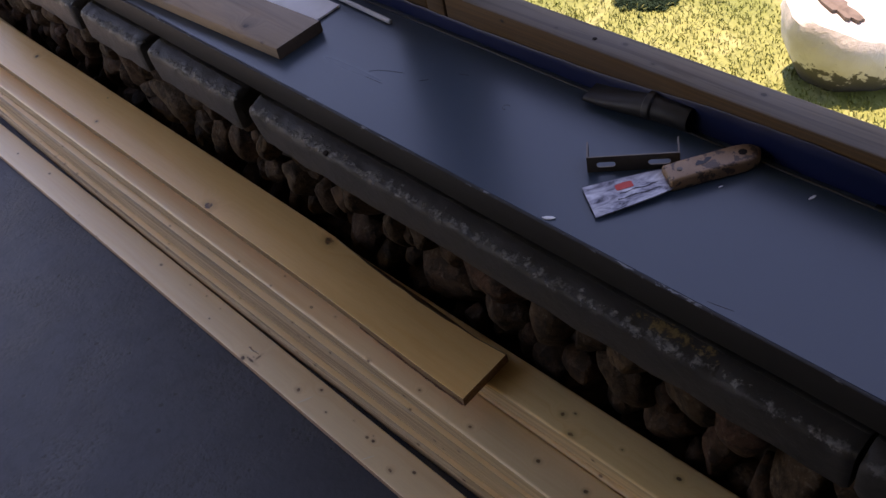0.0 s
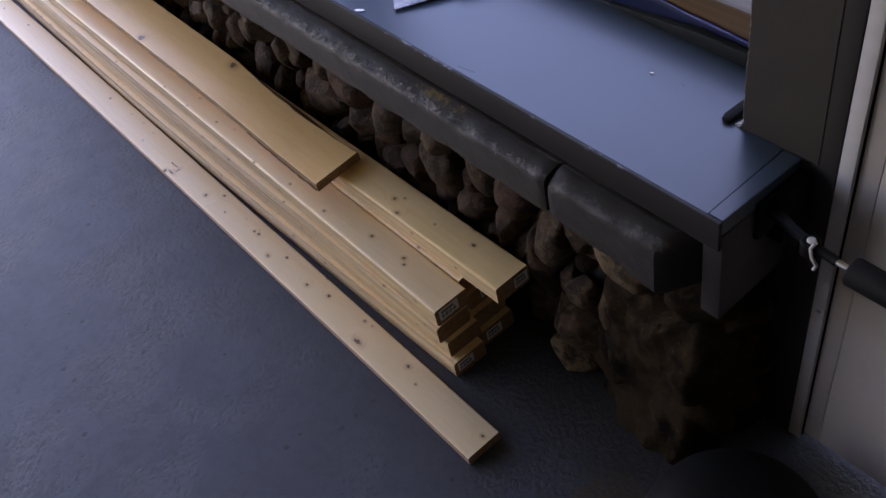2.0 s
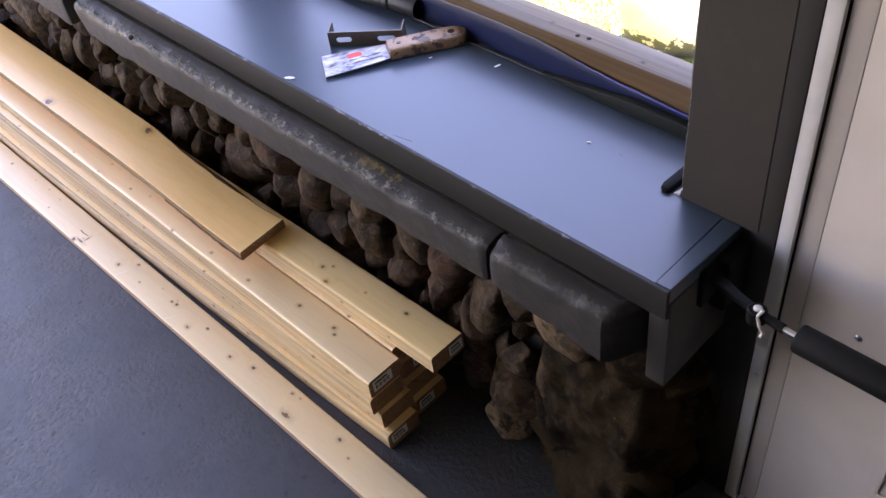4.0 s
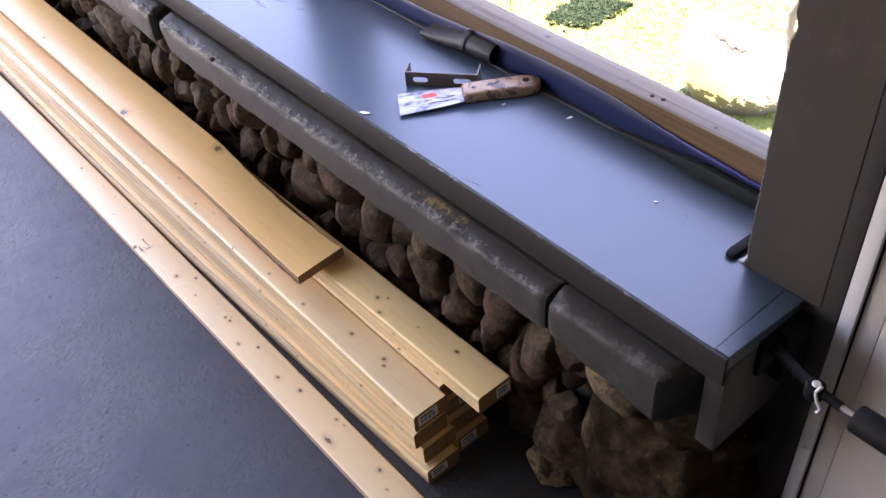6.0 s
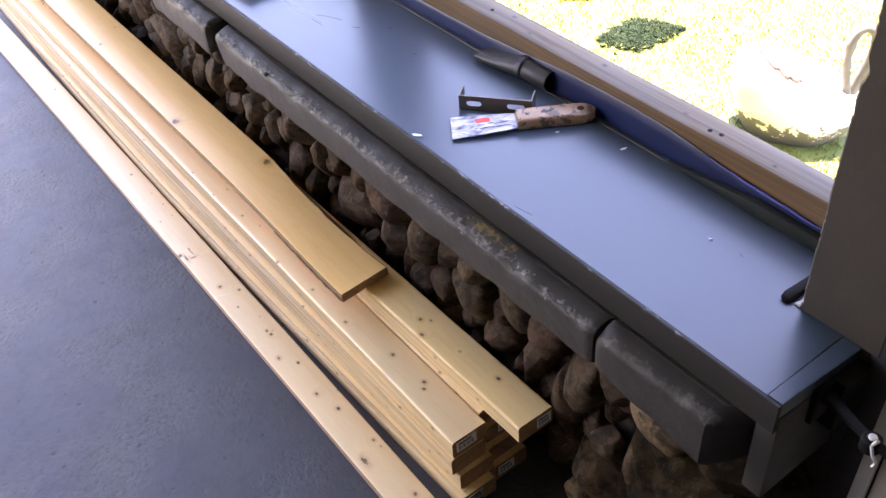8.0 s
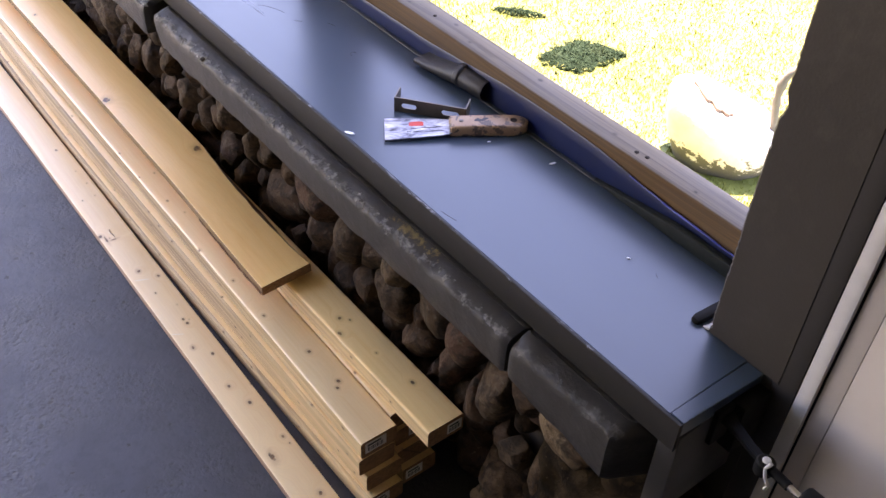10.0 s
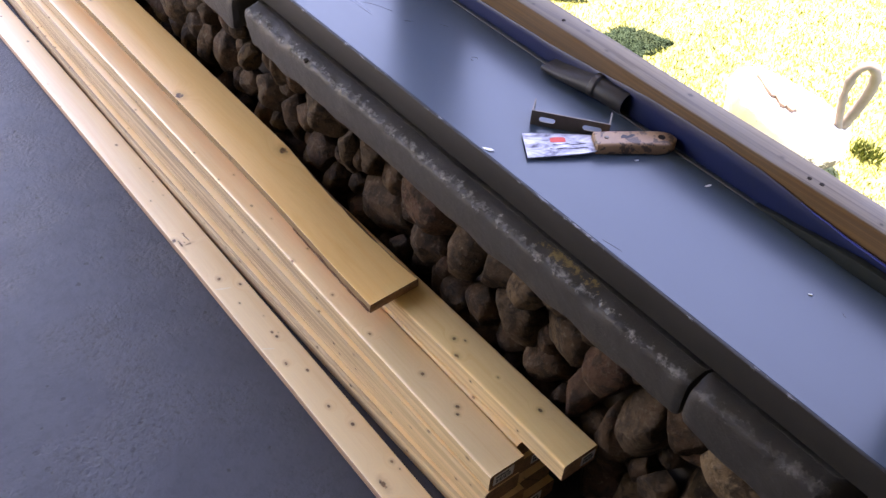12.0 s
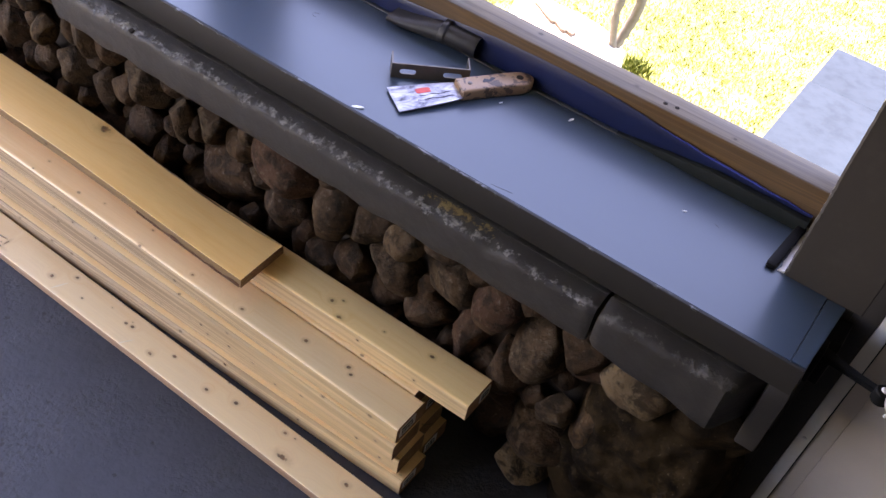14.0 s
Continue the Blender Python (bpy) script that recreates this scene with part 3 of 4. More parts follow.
        rings.append([(x, y - w, 0.5449), (x, y, 0.5454), (x, y + w, 0.5449)])
    part("scratch", loft(rings, caps=False, closed=False), M_INK, ledge, "thin dark scratch")


scratch([(-0.685 + 0.051 * k / 8, 0.100 + 0.026 * (k / 8) ** 0.6) for k in range(9)], 0.0009)
scratch([(-0.679 + 0.036 * k / 6, 0.088 + 0.002 * k / 6) for k in range(7)], 0.0008)
scratch([(-0.598 + 0.010 * k / 4, 0.125 + 0.010 * k / 4) for k in range(5)], 0.0007)
scratch([(-0.557 + 0.015 * k / 4, 0.169 + 0.006 * k / 4) for k in range(5)], 0.0009)
scratch([(-0.4415 + 0.006 * math.cos(0.8 + k * 0.55), 0.148 + 0.0055 * math.sin(0.8 + k * 0.55)) for k in range(9)], 0.0009)
scratch([(-0.02 + 0.03 * k / 5, 0.012 + 0.001 * k) for k in range(6)], 0.0007)
scratch([(0.24 + 0.008 * k / 4, 0.162 - 0.001 * k) for k in range(5)], 0.0006)


def paint_flake(x, y, size, turn, name="paint_flake"):
    bm = bmesh.new()
    pts = [(1.0, 0.0), (0.5, 0.55), (-0.4, 0.5), (-1.0, 0.1), (-0.5, -0.5), (0.4, -0.6)]
    c, s = math.cos(turn), math.sin(turn)
    rings = []
    for z in (0.5453, 0.5466):
        rings.append([(x + size * (a * c - 0.5 * b * s), y + size * (a * s + 0.5 * b * c), z + 0.0005 * a) for a, b in pts])
    solo(name, loft(rings), M_WHITE, (x, y, 0.5453), "small white paint flake lying on the ledge", "paint flake", "paint flakes on the ledge")


paint_flake(0.199, 0.154, 0.003, 0.3)
paint_flake(-0.014, 0.214, 0.0055, 1.2)
paint_flake(-0.247, 0.012, 0.009, 0.5)
paint_flake(-0.110, 0.172, 0.003, 0.9)

bm = loft([[(x, y, z) for y, z in ring_rect(0.2350 - 0.005 * t, 0.2428, 0.5449, 0.5475 + 0.0185 * t + 0.0012 * noise.noise((x * 40, 0, 0)), 0.001, 2)] for x, t in [(0.05 + 0.29 * k / 24, min(1.0, k / 13)) for k in range(25)]])
part("caulk_bead", bm, M_SMEAR, ledge, "thick dark smear of caulk")

# ---- post, jamb, door: all lean a little, with the old porch ----
def lean(bm, shift=0.0030, slant=0.012):
    for v in bm.verts:
        v.co.x += shift + slant * (v.co.z - 0.55)
    return bm


bm = bmesh.new()
rings = []
for i in range(320):
    z = 0.5452 + 1.61 * i / 319
    c = max(0.0, noise.noise((z * 26, 3.0, 0)) - 0.12) * 0.016 + 0.0035 * abs(noise.noise((z * 80, 1.0, 0)))
    rings.append([(0.350 + c, 0.141, z), (0.353 + c, 0.138, z), (0.4548, 0.138, z), (0.4561, 0.1395, z), (0.4561, 0.30, z), (0.350 + c * 0.6, 0.30, z)])
loft(rings, bm=bm)
tagged(part("trim_post", lean(bm, -0.0030, 0.006), M_POST), "grey painted post with a chipped edge beside the door", "post", kind="structure")
bm = box(0.4400, 0.4715, 0.1390, 0.30, 0.0, 2.155, 0.0015)
box(0.386, 0.4400, 0.1388, 0.30, 0.0, 0.5440, bm=bm)
tagged(part("trim_jamb", lean(bm), M_TRIM), "dark grey painted door jamb", "door jamb", kind="structure")

frame_rail = thing("storm_door_frame", (0.48, 0.145, 0.0), "white aluminium hinge rail of the storm door", "door frame", kind="structure")
part("hinge_rail", lean(box(0.4718, 0.4898, 0.1405, 0.165, 0.001, 2.14, 0.0008)), M_ALU, frame_rail)
part("rubber_seal", lean(box(0.4899, 0.4920, 0.1470, 0.168, 0.002, 2.13)), M_BLACK, frame_rail, "black weather seal")


def screw(x, y, z, r, parent, name="screw", axis="y", mat=None):
    bm = bmesh.new()
    path = [(x, y + d, z) for d in (0.002, -0.001, -0.0022)] if axis == "y" else [(x, y, z + d) for d in (-0.002, 0.0006, 0.0012)]
    tube(path, [r, r, r * 0.6], 12, bm=bm)
    return part(name, bm, mat or M_STEEL, parent)


for z in (0.305, 0.875, 1.45, 2.0):
    screw(0.4845 + 0.012 * (z - 0.55), 0.1405, z, 0.0032, frame_rail)

door = thing("storm_door", (0.9, 0.16, 0.0), "closed beige storm door with a raised panel", "door", kind="structure")
part("stile", lean(box(0.4922, 0.5160, 0.1485, 0.176, 0.012, 2.12, 0.0006)), M_DOOR, door)
part("door_leaf", lean(box(0.5162, 1.385, 0.149, 0.176, 0.012, 2.12, 0.001)), M_DOOR, door)
bm = bmesh.new()
for k, (d, h) in enumerate(((0.0, 0.004), (0.016, 0.007))):
    for x0, x1, z0, z1 in ((0.66 + d, 1.24 - d, 0.20 + d, 0.206 + d), (0.66 + d, 1.24 - d, 0.86 - d, 0.866 - d), (0.66 + d, 0.666 + d, 0.20 + d, 0.866 - d), (1.234 - d, 1.24 - d, 0.20 + d, 0.866 - d)):
        box(x0, x1, 0.149 - h, 0.1495, z0, z1, 0.0015, 1, bm)
part("panel_moulding", lean(bm), M_DOOR, door)
screw(0.5865, 0.149, 0.452, 0.005, door, "stud")
part("handle", tube([(1.32, 0.149, 1.0), (1.32, 0.11, 1.0), (1.32, 0.105, 1.02), (1.32, 0.105, 1.12), (1.32, 0.11, 1.14), (1.32, 0.149, 1.14)], [0.007] * 6, 12), M_BLACK, door)

# ---- door closer ----
closer = thing("door_closer", (0.45, 0.14, 0.50), "black pneumatic door closer fixed beside the storm door", "door closer")
bm = box(0.4280, 0.4500, 0.088, 0.137, 0.452, 0.532, 0.003)
box(0.4285, 0.4365, 0.060, 0.092, 0.474, 0.530, 0.002, 2, bm)
part("jamb_bracket", bm, M_BLACK, closer)
bm = loft([[(x, y - w, z), (x, y + w, z), (x, y + w, z + h), (x, y - w, z + h)] for x, y, z, w, h in ((0.430, 0.082, 0.508, 0.0115, 0.010), (0.452, 0.070, 0.516, 0.0072, 0.009), (0.485, 0.054, 0.526, 0.0054, 0.008), (0.520, 0.040, 0.5345, 0.0056, 0.008))])
bmesh.ops.bevel(bm, geom=bm.edges[:], offset=0.0012, segments=2, affect="EDGES")
part("arm", bm, M_BLACK, closer)
part("knuckle", tube([(0.512, 0.041, 0.526), (0.512, 0.041, 0.528), (0.512, 0.041, 0.543), (0.512, 0.041, 0.545)], [0.009, 0.0108, 0.0108, 0.0092], 20), M_BLACK, closer)
part("pin", tube([(0.512, 0.041, 0.522), (0.512, 0.041, 0.5462), (0.512, 0.041, 0.5474)], [0.0048, 0.0048, 0.0036], 14), M_ALU, closer, "pale round pin head")
part("hold_open_clip", tube([(0.520, 0.036, 0.552), (0.5165, 0.033, 0.543), (0.5215, 0.030, 0.534), (0.5275, 0.030, 0.527), (0.5255, 0.029, 0.520)], [0.0020] * 5, 8), M_ALU, closer, "bent pale wire clip")
part("rod_sleeve", tube([(0.512, 0.041, 0.538), (0.530, 0.040, 0.5385), (0.545, 0.038, 0.539)], [0.006, 0.0055, 0.0055], 12), M_BLACK, closer)
part("rod", tube([(0.543, 0.038, 0.539), (0.570, 0.036, 0.540)], [0.0036, 0.0036], 12), M_STEEL, closer)
part("cylinder", tube([(0.561, 0.036, 0.540), (0.5618, 0.036, 0.540), (0.564, 0.036, 0.540), (0.72, 0.036, 0.540), (0.86, 0.036, 0.540), (0.862, 0.036, 0.540)], [0.012, 0.0145, 0.016, 0.016, 0.016, 0.013], 28), M_BLACK, closer)
part("door_bracket", box(0.862, 0.90, 0.03, 0.149, 0.528, 0.552, 0.002), M_BLACK, closer)

# ---- small black things by the post and on the floor ----
hinge = thing("strap_end", (0.332, 0.18, 0.5455), "black steel strap end lying against the post", "strap")
rings = []
for y, w, h in ((0.1335, 0.0035, 0.004), (0.1350, 0.0058, 0.0065), (0.1400, 0.0068, 0.0085), (0.200, 0.0068, 0.0095), (0.232, 0.0066, 0.0090), (0.2345, 0.0056, 0.0075)):
    xc = 0.3290 + 0.065 * (y - 0.1335)
    rings.append([(xc + a, y, 0.5455 + b) for a, b in ring_rect(-w, w, 0.0, h, 0.0018, 2)])
part("strap", loft(rings), M_BLACK, hinge)
rings = []
for k in range(26):
    y = 0.1385 + 0.112 * k / 25
    w = 0.0035 + 0.0030 * noise.noise((y * 90, 2.0, 0.0))
    rings.append([(0.3475 - w - 0.004, y, 0.5454), (0.3475 - w, y, 0.5470 + 0.0012 * noise.noise((y * 60, 0, 3.0))), (0.3475, y, 0.5500), (0.3475, y, 0.5454)])
part("peeled_caulk", loft(rings), M_ALU, ledge, "pale strip of peeled paint at the foot of the post")

# Stand-in dome for an unidentified black form beside the door.
bm = bmesh.new()
rings = []
for z, r in ((0.0, 0.134), (0.004, 0.139), (0.05, 0.134), (0.095, 0.118), (0.120, 0.086), (0.128, 0.044), (0.129, 0.004)):
    rings.append([(0.535 + r * math.cos(a), -0.075 + r * math.sin(a), z) for a in [2 * math.pi * k / 48 for k in range(48)]])
loft(rings, bm=bm)
solo("plastic_bowl", bm, M_BLACK, (0.535, -0.075, 0.0), "black rounded dome on the porch floor", "bowl")


# ---- lumber ----
def board(name, x1, length, y0, width, z0, thick, mat, label, category="lumber", group="", radius=0.0050, crook=0.0, seed=0.0, wane=False, rise=0.0, cant=0.0, edge=None, dull=False):
    """A board along x whose near end is at x1; crook: sideways bend, rise: lift away from the near end, cant: tilt across."""
    ring = ring_rect(-width / 2, width / 2, 0.0, thick, radius, 3)
    base = Vector((x1, y0 + width / 2, z0))
    n = int(length * 32)
    rings = []
    for i in range(n + 1):
        s = i / n
        row = []
        for y, z in ring:
            yy = y + crook * (s * (1 - s)) * 4 + 0.0006 * noise.noise((s * 9 + seed, y * 20, z * 30))
            zz = z + rise * (1 - math.exp(-((s * length) / 0.26) ** 2)) * max(0.0, 1 - (s * length / 2.44) ** 3)
            zz += cant * (y / width + 0.5)
            if wane and y > 0.0:
                d = -s * length
                bite = max(0.0, 1 - ((d + 0.20) / 0.21) ** 2)
                yy -= bite * (0.010 + 0.004 * noise.noise((d * 25, 2.0, 0))) * (1.5 * z / thick - 0.5) * (1.0 if y > width / 2 - 0.006 else 0.0)
            row.append((base.x - s * length, base.y + yy, base.z + zz))
        rings.append(row)
    bm = loft(rings, cap_index=1)
    k = len(ring)
    for index, f in enumerate(bm.faces):
        if f.material_index:
            continue
        side, x = index % k, f.calc_center_median().x - x1
        if wane and -0.41 < x < -0.006 and side in (15, 0, 1, 2):
            f.material_index = 2
        if wane and -0.19 < x and side in (9, 10) and noise.noise((x * 14, 0, 4.0)) > -0.15:
            f.material_index = 2
        # Dull boards take the darker side tone over their eased corners too.
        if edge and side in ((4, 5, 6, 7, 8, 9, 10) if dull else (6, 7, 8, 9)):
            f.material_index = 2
    return solo(name, bm, (mat, M_END, edge or M_BARK), base, label, category, group, sharp=50)


def price_tag(parent, y0, y1, z0, z1, x):
    """A stapled paper tag with printed bars on the board's end."""
    tag = part("price_tag", box(x, x + 0.0008, y0, y1, z0, z1), M_WHITE, parent, "white paper tag with black bars")
    bm = bmesh.new()
    n = 11
    for k in range(n):
        a = y0 + (y1 - y0) * (0.12 + 0.76 * k / n)
        box(x + 0.0009, x + 0.0012, a, a + (y1 - y0) * (0.022 if k % 3 else 0.045), z0 + (z1 - z0) * 0.18, z0 + (z1 - z0) * 0.58, bm=bm)
    box(x + 0.0009, x + 0.0012, y0 + (y1 - y0) * 0.1, y1 - (y1 - y0) * 0.25, z0 + (z1 - z0) * 0.70, z0 + (z1 - z0) * 0.86, bm=bm)
    part("printed_bars", bm, M_INK, tag, "black printed bars")


STUD = "pale yellow pine stud with eased edges in the lumber stack"
T = 0.038
stack = "lumber stack by the stone wall"
b4 = board("stud", 0.018, 2.46, -0.1415, 0.069, 0.000, T, M_WOOD, STUD, group=stack, crook=-0.020, seed=1.0, edge=M_STUD_SIDE, dull=True)
board("stud", 0.003, 2.45, -0.1340, 0.069, T, T, M_WOOD, STUD, group=stack, crook=-0.012, seed=2.0, edge=M_STUD_SIDE, dull=True)
board("stud", -0.006, 2.46, -0.1420, 0.069, 2 * T, T, M_WOOD, STUD, group=stack, crook=-0.009, seed=3.0, edge=M_STUD_SIDE, dull=True)
b1 = board("stud", -0.008, 2.45, -0.1360, 0.069, 3 * T, T, M_NEARSTUD, STUD, group=stack, crook=0.003, seed=4.0, edge=M_STUD_SIDE)
c4 = board("stud", 0.004, 2.46, -0.0630, 0.069, 0.000, T, M_WOOD, STUD, group=stack, seed=5.0, edge=M_STUD_SIDE)
board("stud", -0.008, 2.45, -0.0660, 0.069, T, T, M_WOOD, STUD, group=stack, seed=6.0, edge=M_STUD_SIDE)
c2 = board("stud", -0.020, 2.46, -0.0610, 0.069, 2 * T, T, M_WOOD, STUD, group=stack, seed=7.0, edge=M_STUD_SIDE)
board("stud", -0.028, 2.45, -0.0655, 0.069, 3 * T, T, M_WOOD, STUD, group=stack, seed=8.0, edge=M_STUD_SIDE)
top = board("stud", 0.059, 2.46, -0.0560, 0.070, 4 * T, T, M_TOPSTUD, STUD, group=stack, crook=-0.010, seed=9.0, edge=M_STUD_SIDE)
price_tag(b1, -0.128, -0.088, 3 * T + 0.009, 3 * T + 0.032, -0.008)
price_tag(b4, -0.134, -0.100, 0.012, 0.032, 0.018)
price_tag(c4, -0.056, -0.022, 0.009, 0.031, 0.004)
price_tag(c2, -0.034, -0.008, 2 * T + 0.010, 2 * T + 0.032, -0.020)
price_tag(top, -0.018, 0.010, 4 * T + 0.008, 4 * T + 0.030, 0.059)
gold = board("trim_board", -0.352, 2.44, -0.1120, 0.0995, 5 * T + 0.0005, 0.0190, M_GOLD, "golden yellow pine board with a dark waney edge on the stack", group=stack, radius=0.0015, wane=True, seed=11.0, rise=0.017, cant=0.007, edge=M_RIND)
strip = board("furring_strip", 0.158, 2.46, -0.2370, 0.0670, 0.000, 0.020, M_PALE, "pale knotty pine strip lying flat on the porch floor", group="", radius=0.003, seed=14.0, crook=0.004, edge=M_SIDE)


rings = []
for k in range(40):
    d = 0.004 + 0.235 * k / 39
    z = 5 * T + 0.0006 + 0.017 * (1 - math.exp(-(d / 0.26) ** 2))
    w = 0.0012 + 0.0024 * max(0.0, noise.noise((d * 45, 1.0, 0)) + 0.3) * math.sin(math.pi * (k + 0.5) / 40) ** 0.5
    h = 0.0050 + 0.0060 * max(-0.5, noise.noise((d * 30, 5.0, 0)))
    rings.append([(-0.352 - d, -0.1122, z), (-0.352 - d, -0.1122, z + h), (-0.352 - d, -0.1122 - 0.7 * w, z + 0.8 * h), (-0.352 - d, -0.1122 - w, z + 0.3 * h), (-0.352 - d, -0.1122 - 0.6 * w, z)])
part("bark_edge", loft(rings), M_BARK, gold, "ragged dark strip of bark")


def raw_scrape(x, y, length, width, turn):
    """A pale place where the skin of the wood is scraped off."""
    rings = []
    for k in range(9):
        u = length * (k / 8 - 0.5)
        w = width * (0.25 + 0.75 * math.sin(math.pi * (k + 0.4) / 8.8)) * (1 + 0.5 * noise.noise((k * 0.9, x * 9, 0)))
        c, d = math.cos(turn), math.sin(turn)
        rings.append([(x + u * c - a * d, y + u * d + a * c, 0.0198 + b) for a, b in ((-w, 0.0), (w, 0.0), (w * 0.8, 0.0005), (-w * 0.8, 0.0005))])
    part("raw_scrape", loft(rings), M_RAW, strip, "pale scraped place")


raw_scrape(-0.696, -0.214, 0.030, 0.0022, 1.15)
raw_scrape(-0.515, -0.222, 0.024, 0.0016, 1.0)
raw_scrape(-0.866, -0.205, 0.022, 0.0016, 0.5)
bm = tube([(-0.884, -0.206, 0.0195), (-0.878, -0.205, 0.0225), (-0.868, -0.207, 0.0232), (-0.858, -0.2045, 0.0212), (-0.852, -0.204, 0.0200)], [0.0006, 0.0016, 0.0012, 0.0010, 0.0003], 7)
part("splinter", bm, M_SIDE, strip, "torn brown splinter beside a knot")

# ---- things on the ledge ----
KN = Vector((-0.221, 0.058, 0.5452))
KA = Vector((0.555, 0.832, 0.0)).normalized()
KB = Vector((KA.y, -KA.x, 0.0))


def at_knife(s, w, z):
    return KN + KA * s + KB * w + Vector((0, 0, z))


def blade_material():
    """Steel with dried paint in pale and dark smears along the blade."""
    m = Nodes("smeared_blade")
    p = m.coords((1, 1, 1), shift=False)
    along = m.vec("DOT_PRODUCT", p, tuple(KA))
    across = m.vec("DOT_PRODUCT", p, tuple(KB))
    q = m.node("ShaderNodeCombineXYZ")
    m.link(m.math("MULTIPLY", along, 30.0), q.inputs[0])
    m.link(m.math("MULTIPLY", across, 70.0), q.inputs[1])
    a = m.noise(q.outputs[0], 1.0, 5.0, 0.65, 0.6)
    col = m.ramp(a, (0.36, (0.03, 0.03, 0.045)), (0.42, (0.18, 0.18, 0.22)), (0.50, (0.34, 0.34, 0.38)), (0.66, (0.62, 0.62, 0.65)))
    return m.done(col, m.math("ADD", 0.3, m.math("MULTIPLY", a, 0.3)), a, 0.4, 0.0006, 0.3)


knife = thing("putty_knife", KN, "used putty knife with a wooden handle and paint-smeared steel blade", "putty knife")
rings = []
for s, w, z in ((0.0, 0.0285, 0.0032), (0.02, 0.0275, 0.0040), (0.05, 0.0252, 0.0052), (0.08, 0.0222, 0.0064), (0.098, 0.0195, 0.0072), (0.106, 0.015, 0.0076), (0.125, 0.009, 0.0085)):
    rings.append([at_knife(s, -w, z), at_knife(s, w, z), at_knife(s, w, z + 0.0015), at_knife(s, -w, z + 0.0015)])
part("blade", loft(rings), blade_material(), knife)
rings = []
for s, w0, h, z in ((0.0375, -0.010, 0.0040, 0.00645), (0.0395, -0.010, 0.0055, 0.00655), (0.050, -0.0105, 0.0060, 0.00695), (0.0575, -0.010, 0.0055, 0.00725), (0.0595, -0.0095, 0.0038, 0.00735)):
    rings.append([at_knife(s, w0 + h, z), at_knife(s, w0 - h, z), at_knife(s, w0 - h, z + 0.0003), at_knife(s, w0 + h, z + 0.0003)])
part("sticker", loft(rings), M_RED, knife, "bright red price sticker")
for w0, s0, s1 in ((0.0005, 0.040, 0.088), (0.0100, 0.034, 0.088)):
    rings = []
    for k in range(8):
        s = s0 + (s1 - s0) * k / 7
        w = w0 + 0.0012 * math.sin(k * 1.7)
        z = 0.0049 + 0.04 * s
        h = 0.0007 + 0.0005 * math.sin(k * 2.3 + w0 * 900)
        rings.append([at_knife(s, w + h, z), at_knife(s, w - h, z), at_knife(s, w - h, z + 0.0003), at_knife(s, w + h, z + 0.0003)])
    part("paint_smear", loft(rings), M_INK, knife, "dark dried smear")
rings = []
for s, w, h, z in ((0.0985, 0.0150, 0.0150, 0.0015), (0.1005, 0.0172, 0.0180, 0.0003), (0.118, 0.0172, 0.0192, 0.0), (0.150, 0.0165, 0.0198, 0.0), (0.180, 0.0172, 0.0198, 0.0), (0.194, 0.0174, 0.0197, 0.0), (0.2025, 0.0162, 0.0194, 0.0002), (0.2090, 0.0138, 0.0187, 0.0005), (0.2140, 0.0102, 0.0176, 0.001), (0.2170, 0.0062, 0.0160, 0.002), (0.2184, 0.002, 0.013, 0.0045)):
    ring = ring_rect(-w, w, z, z + h, min(0.0042, w * 0.45), 3)
    rings.append([at_knife(s, a, b) for a, b in ring])
part("handle", loft(rings), M_HANDLE, knife, "worn brown wooden handle")
p = at_knife(0.116, 0.0, 0.0192)
screw(p.x, p.y, p.z, 0.0036, knife, "rivet", "z", M_GALV)
p = at_knife(0.196, 0.0, 0.0200)
part("hang_hole", tube([(p.x, p.y, p.z - 0.004), (p.x, p.y, p.z + 0.0002)], [0.0054, 0.0054], 18), M_HOLE, knife, "dark hanging hole")
bm = loft([[at_knife(s, w + h, 0.0198), at_knife(s, w - h, 0.0198), at_knife(s, w - h, 0.0202), at_knife(s, w + h, 0.0202)] for s, w, h in ((0.136, 0.001, 0.0015), (0.141, -0.002, 0.0042), (0.147, 0.000, 0.0025), (0.153, -0.004, 0.0035), (0.158, -0.005, 0.001))])
part("paint_smear", bm, M_INK, knife, "dark smudge on the handle")

BR = Vector((-0.259, 0.105, 0.5452))
BA = Vector((0.087, 0.069, 0.0)).normalized()
BB = Vector((-BA.y, BA.x, 0.0))


def at_bracket(s, d, z):
    return BR + BA * s + BB * d + Vector((0, 0, z))


def slab_ring(s0, s1, d0, d1, z0, z1):
    return [[at_bracket(a, b, z) for a, b in ((s0, d0), (s1, d0), (s1, d1), (s0, d1))] for z in (z0, z1)]


def slotted_web(length, height, thick, slots):
    """A plate with round-ended slots, standing on its long edge."""
    bm = bmesh.new()
    loops = [[(0, 0), (length, 0), (length, height), (0, height)]]
    for s0, s1, zc, r in slots:
        loop = []
        for cx, a0 in ((s1 - r, -90), (s0 + r, 90)):
            loop += [(cx + r * math.cos(radians(a0 + 22.5 * k)), zc + r * math.sin(radians(a0 + 22.5 * k))) for k in range(9)]
        loops.append(loop)
    edges = []
    for loop in loops:
        vs = [bm.verts.new(at_bracket(a, 0.0, z)) for a, z in loop]
        edges += [bm.edges.new((a, b)) for a, b in zip(vs, vs[1:] + vs[:1])]
    bmesh.ops.triangle_fill(bm, edges=edges, use_beauty=True)
    out = bmesh.ops.extrude_face_region(bm, geom=bm.faces[:])
    for v in [g for g in out["geom"] if isinstance(g, bmesh.types.BMVert)]:
        v.co += BB * thick
    return bm


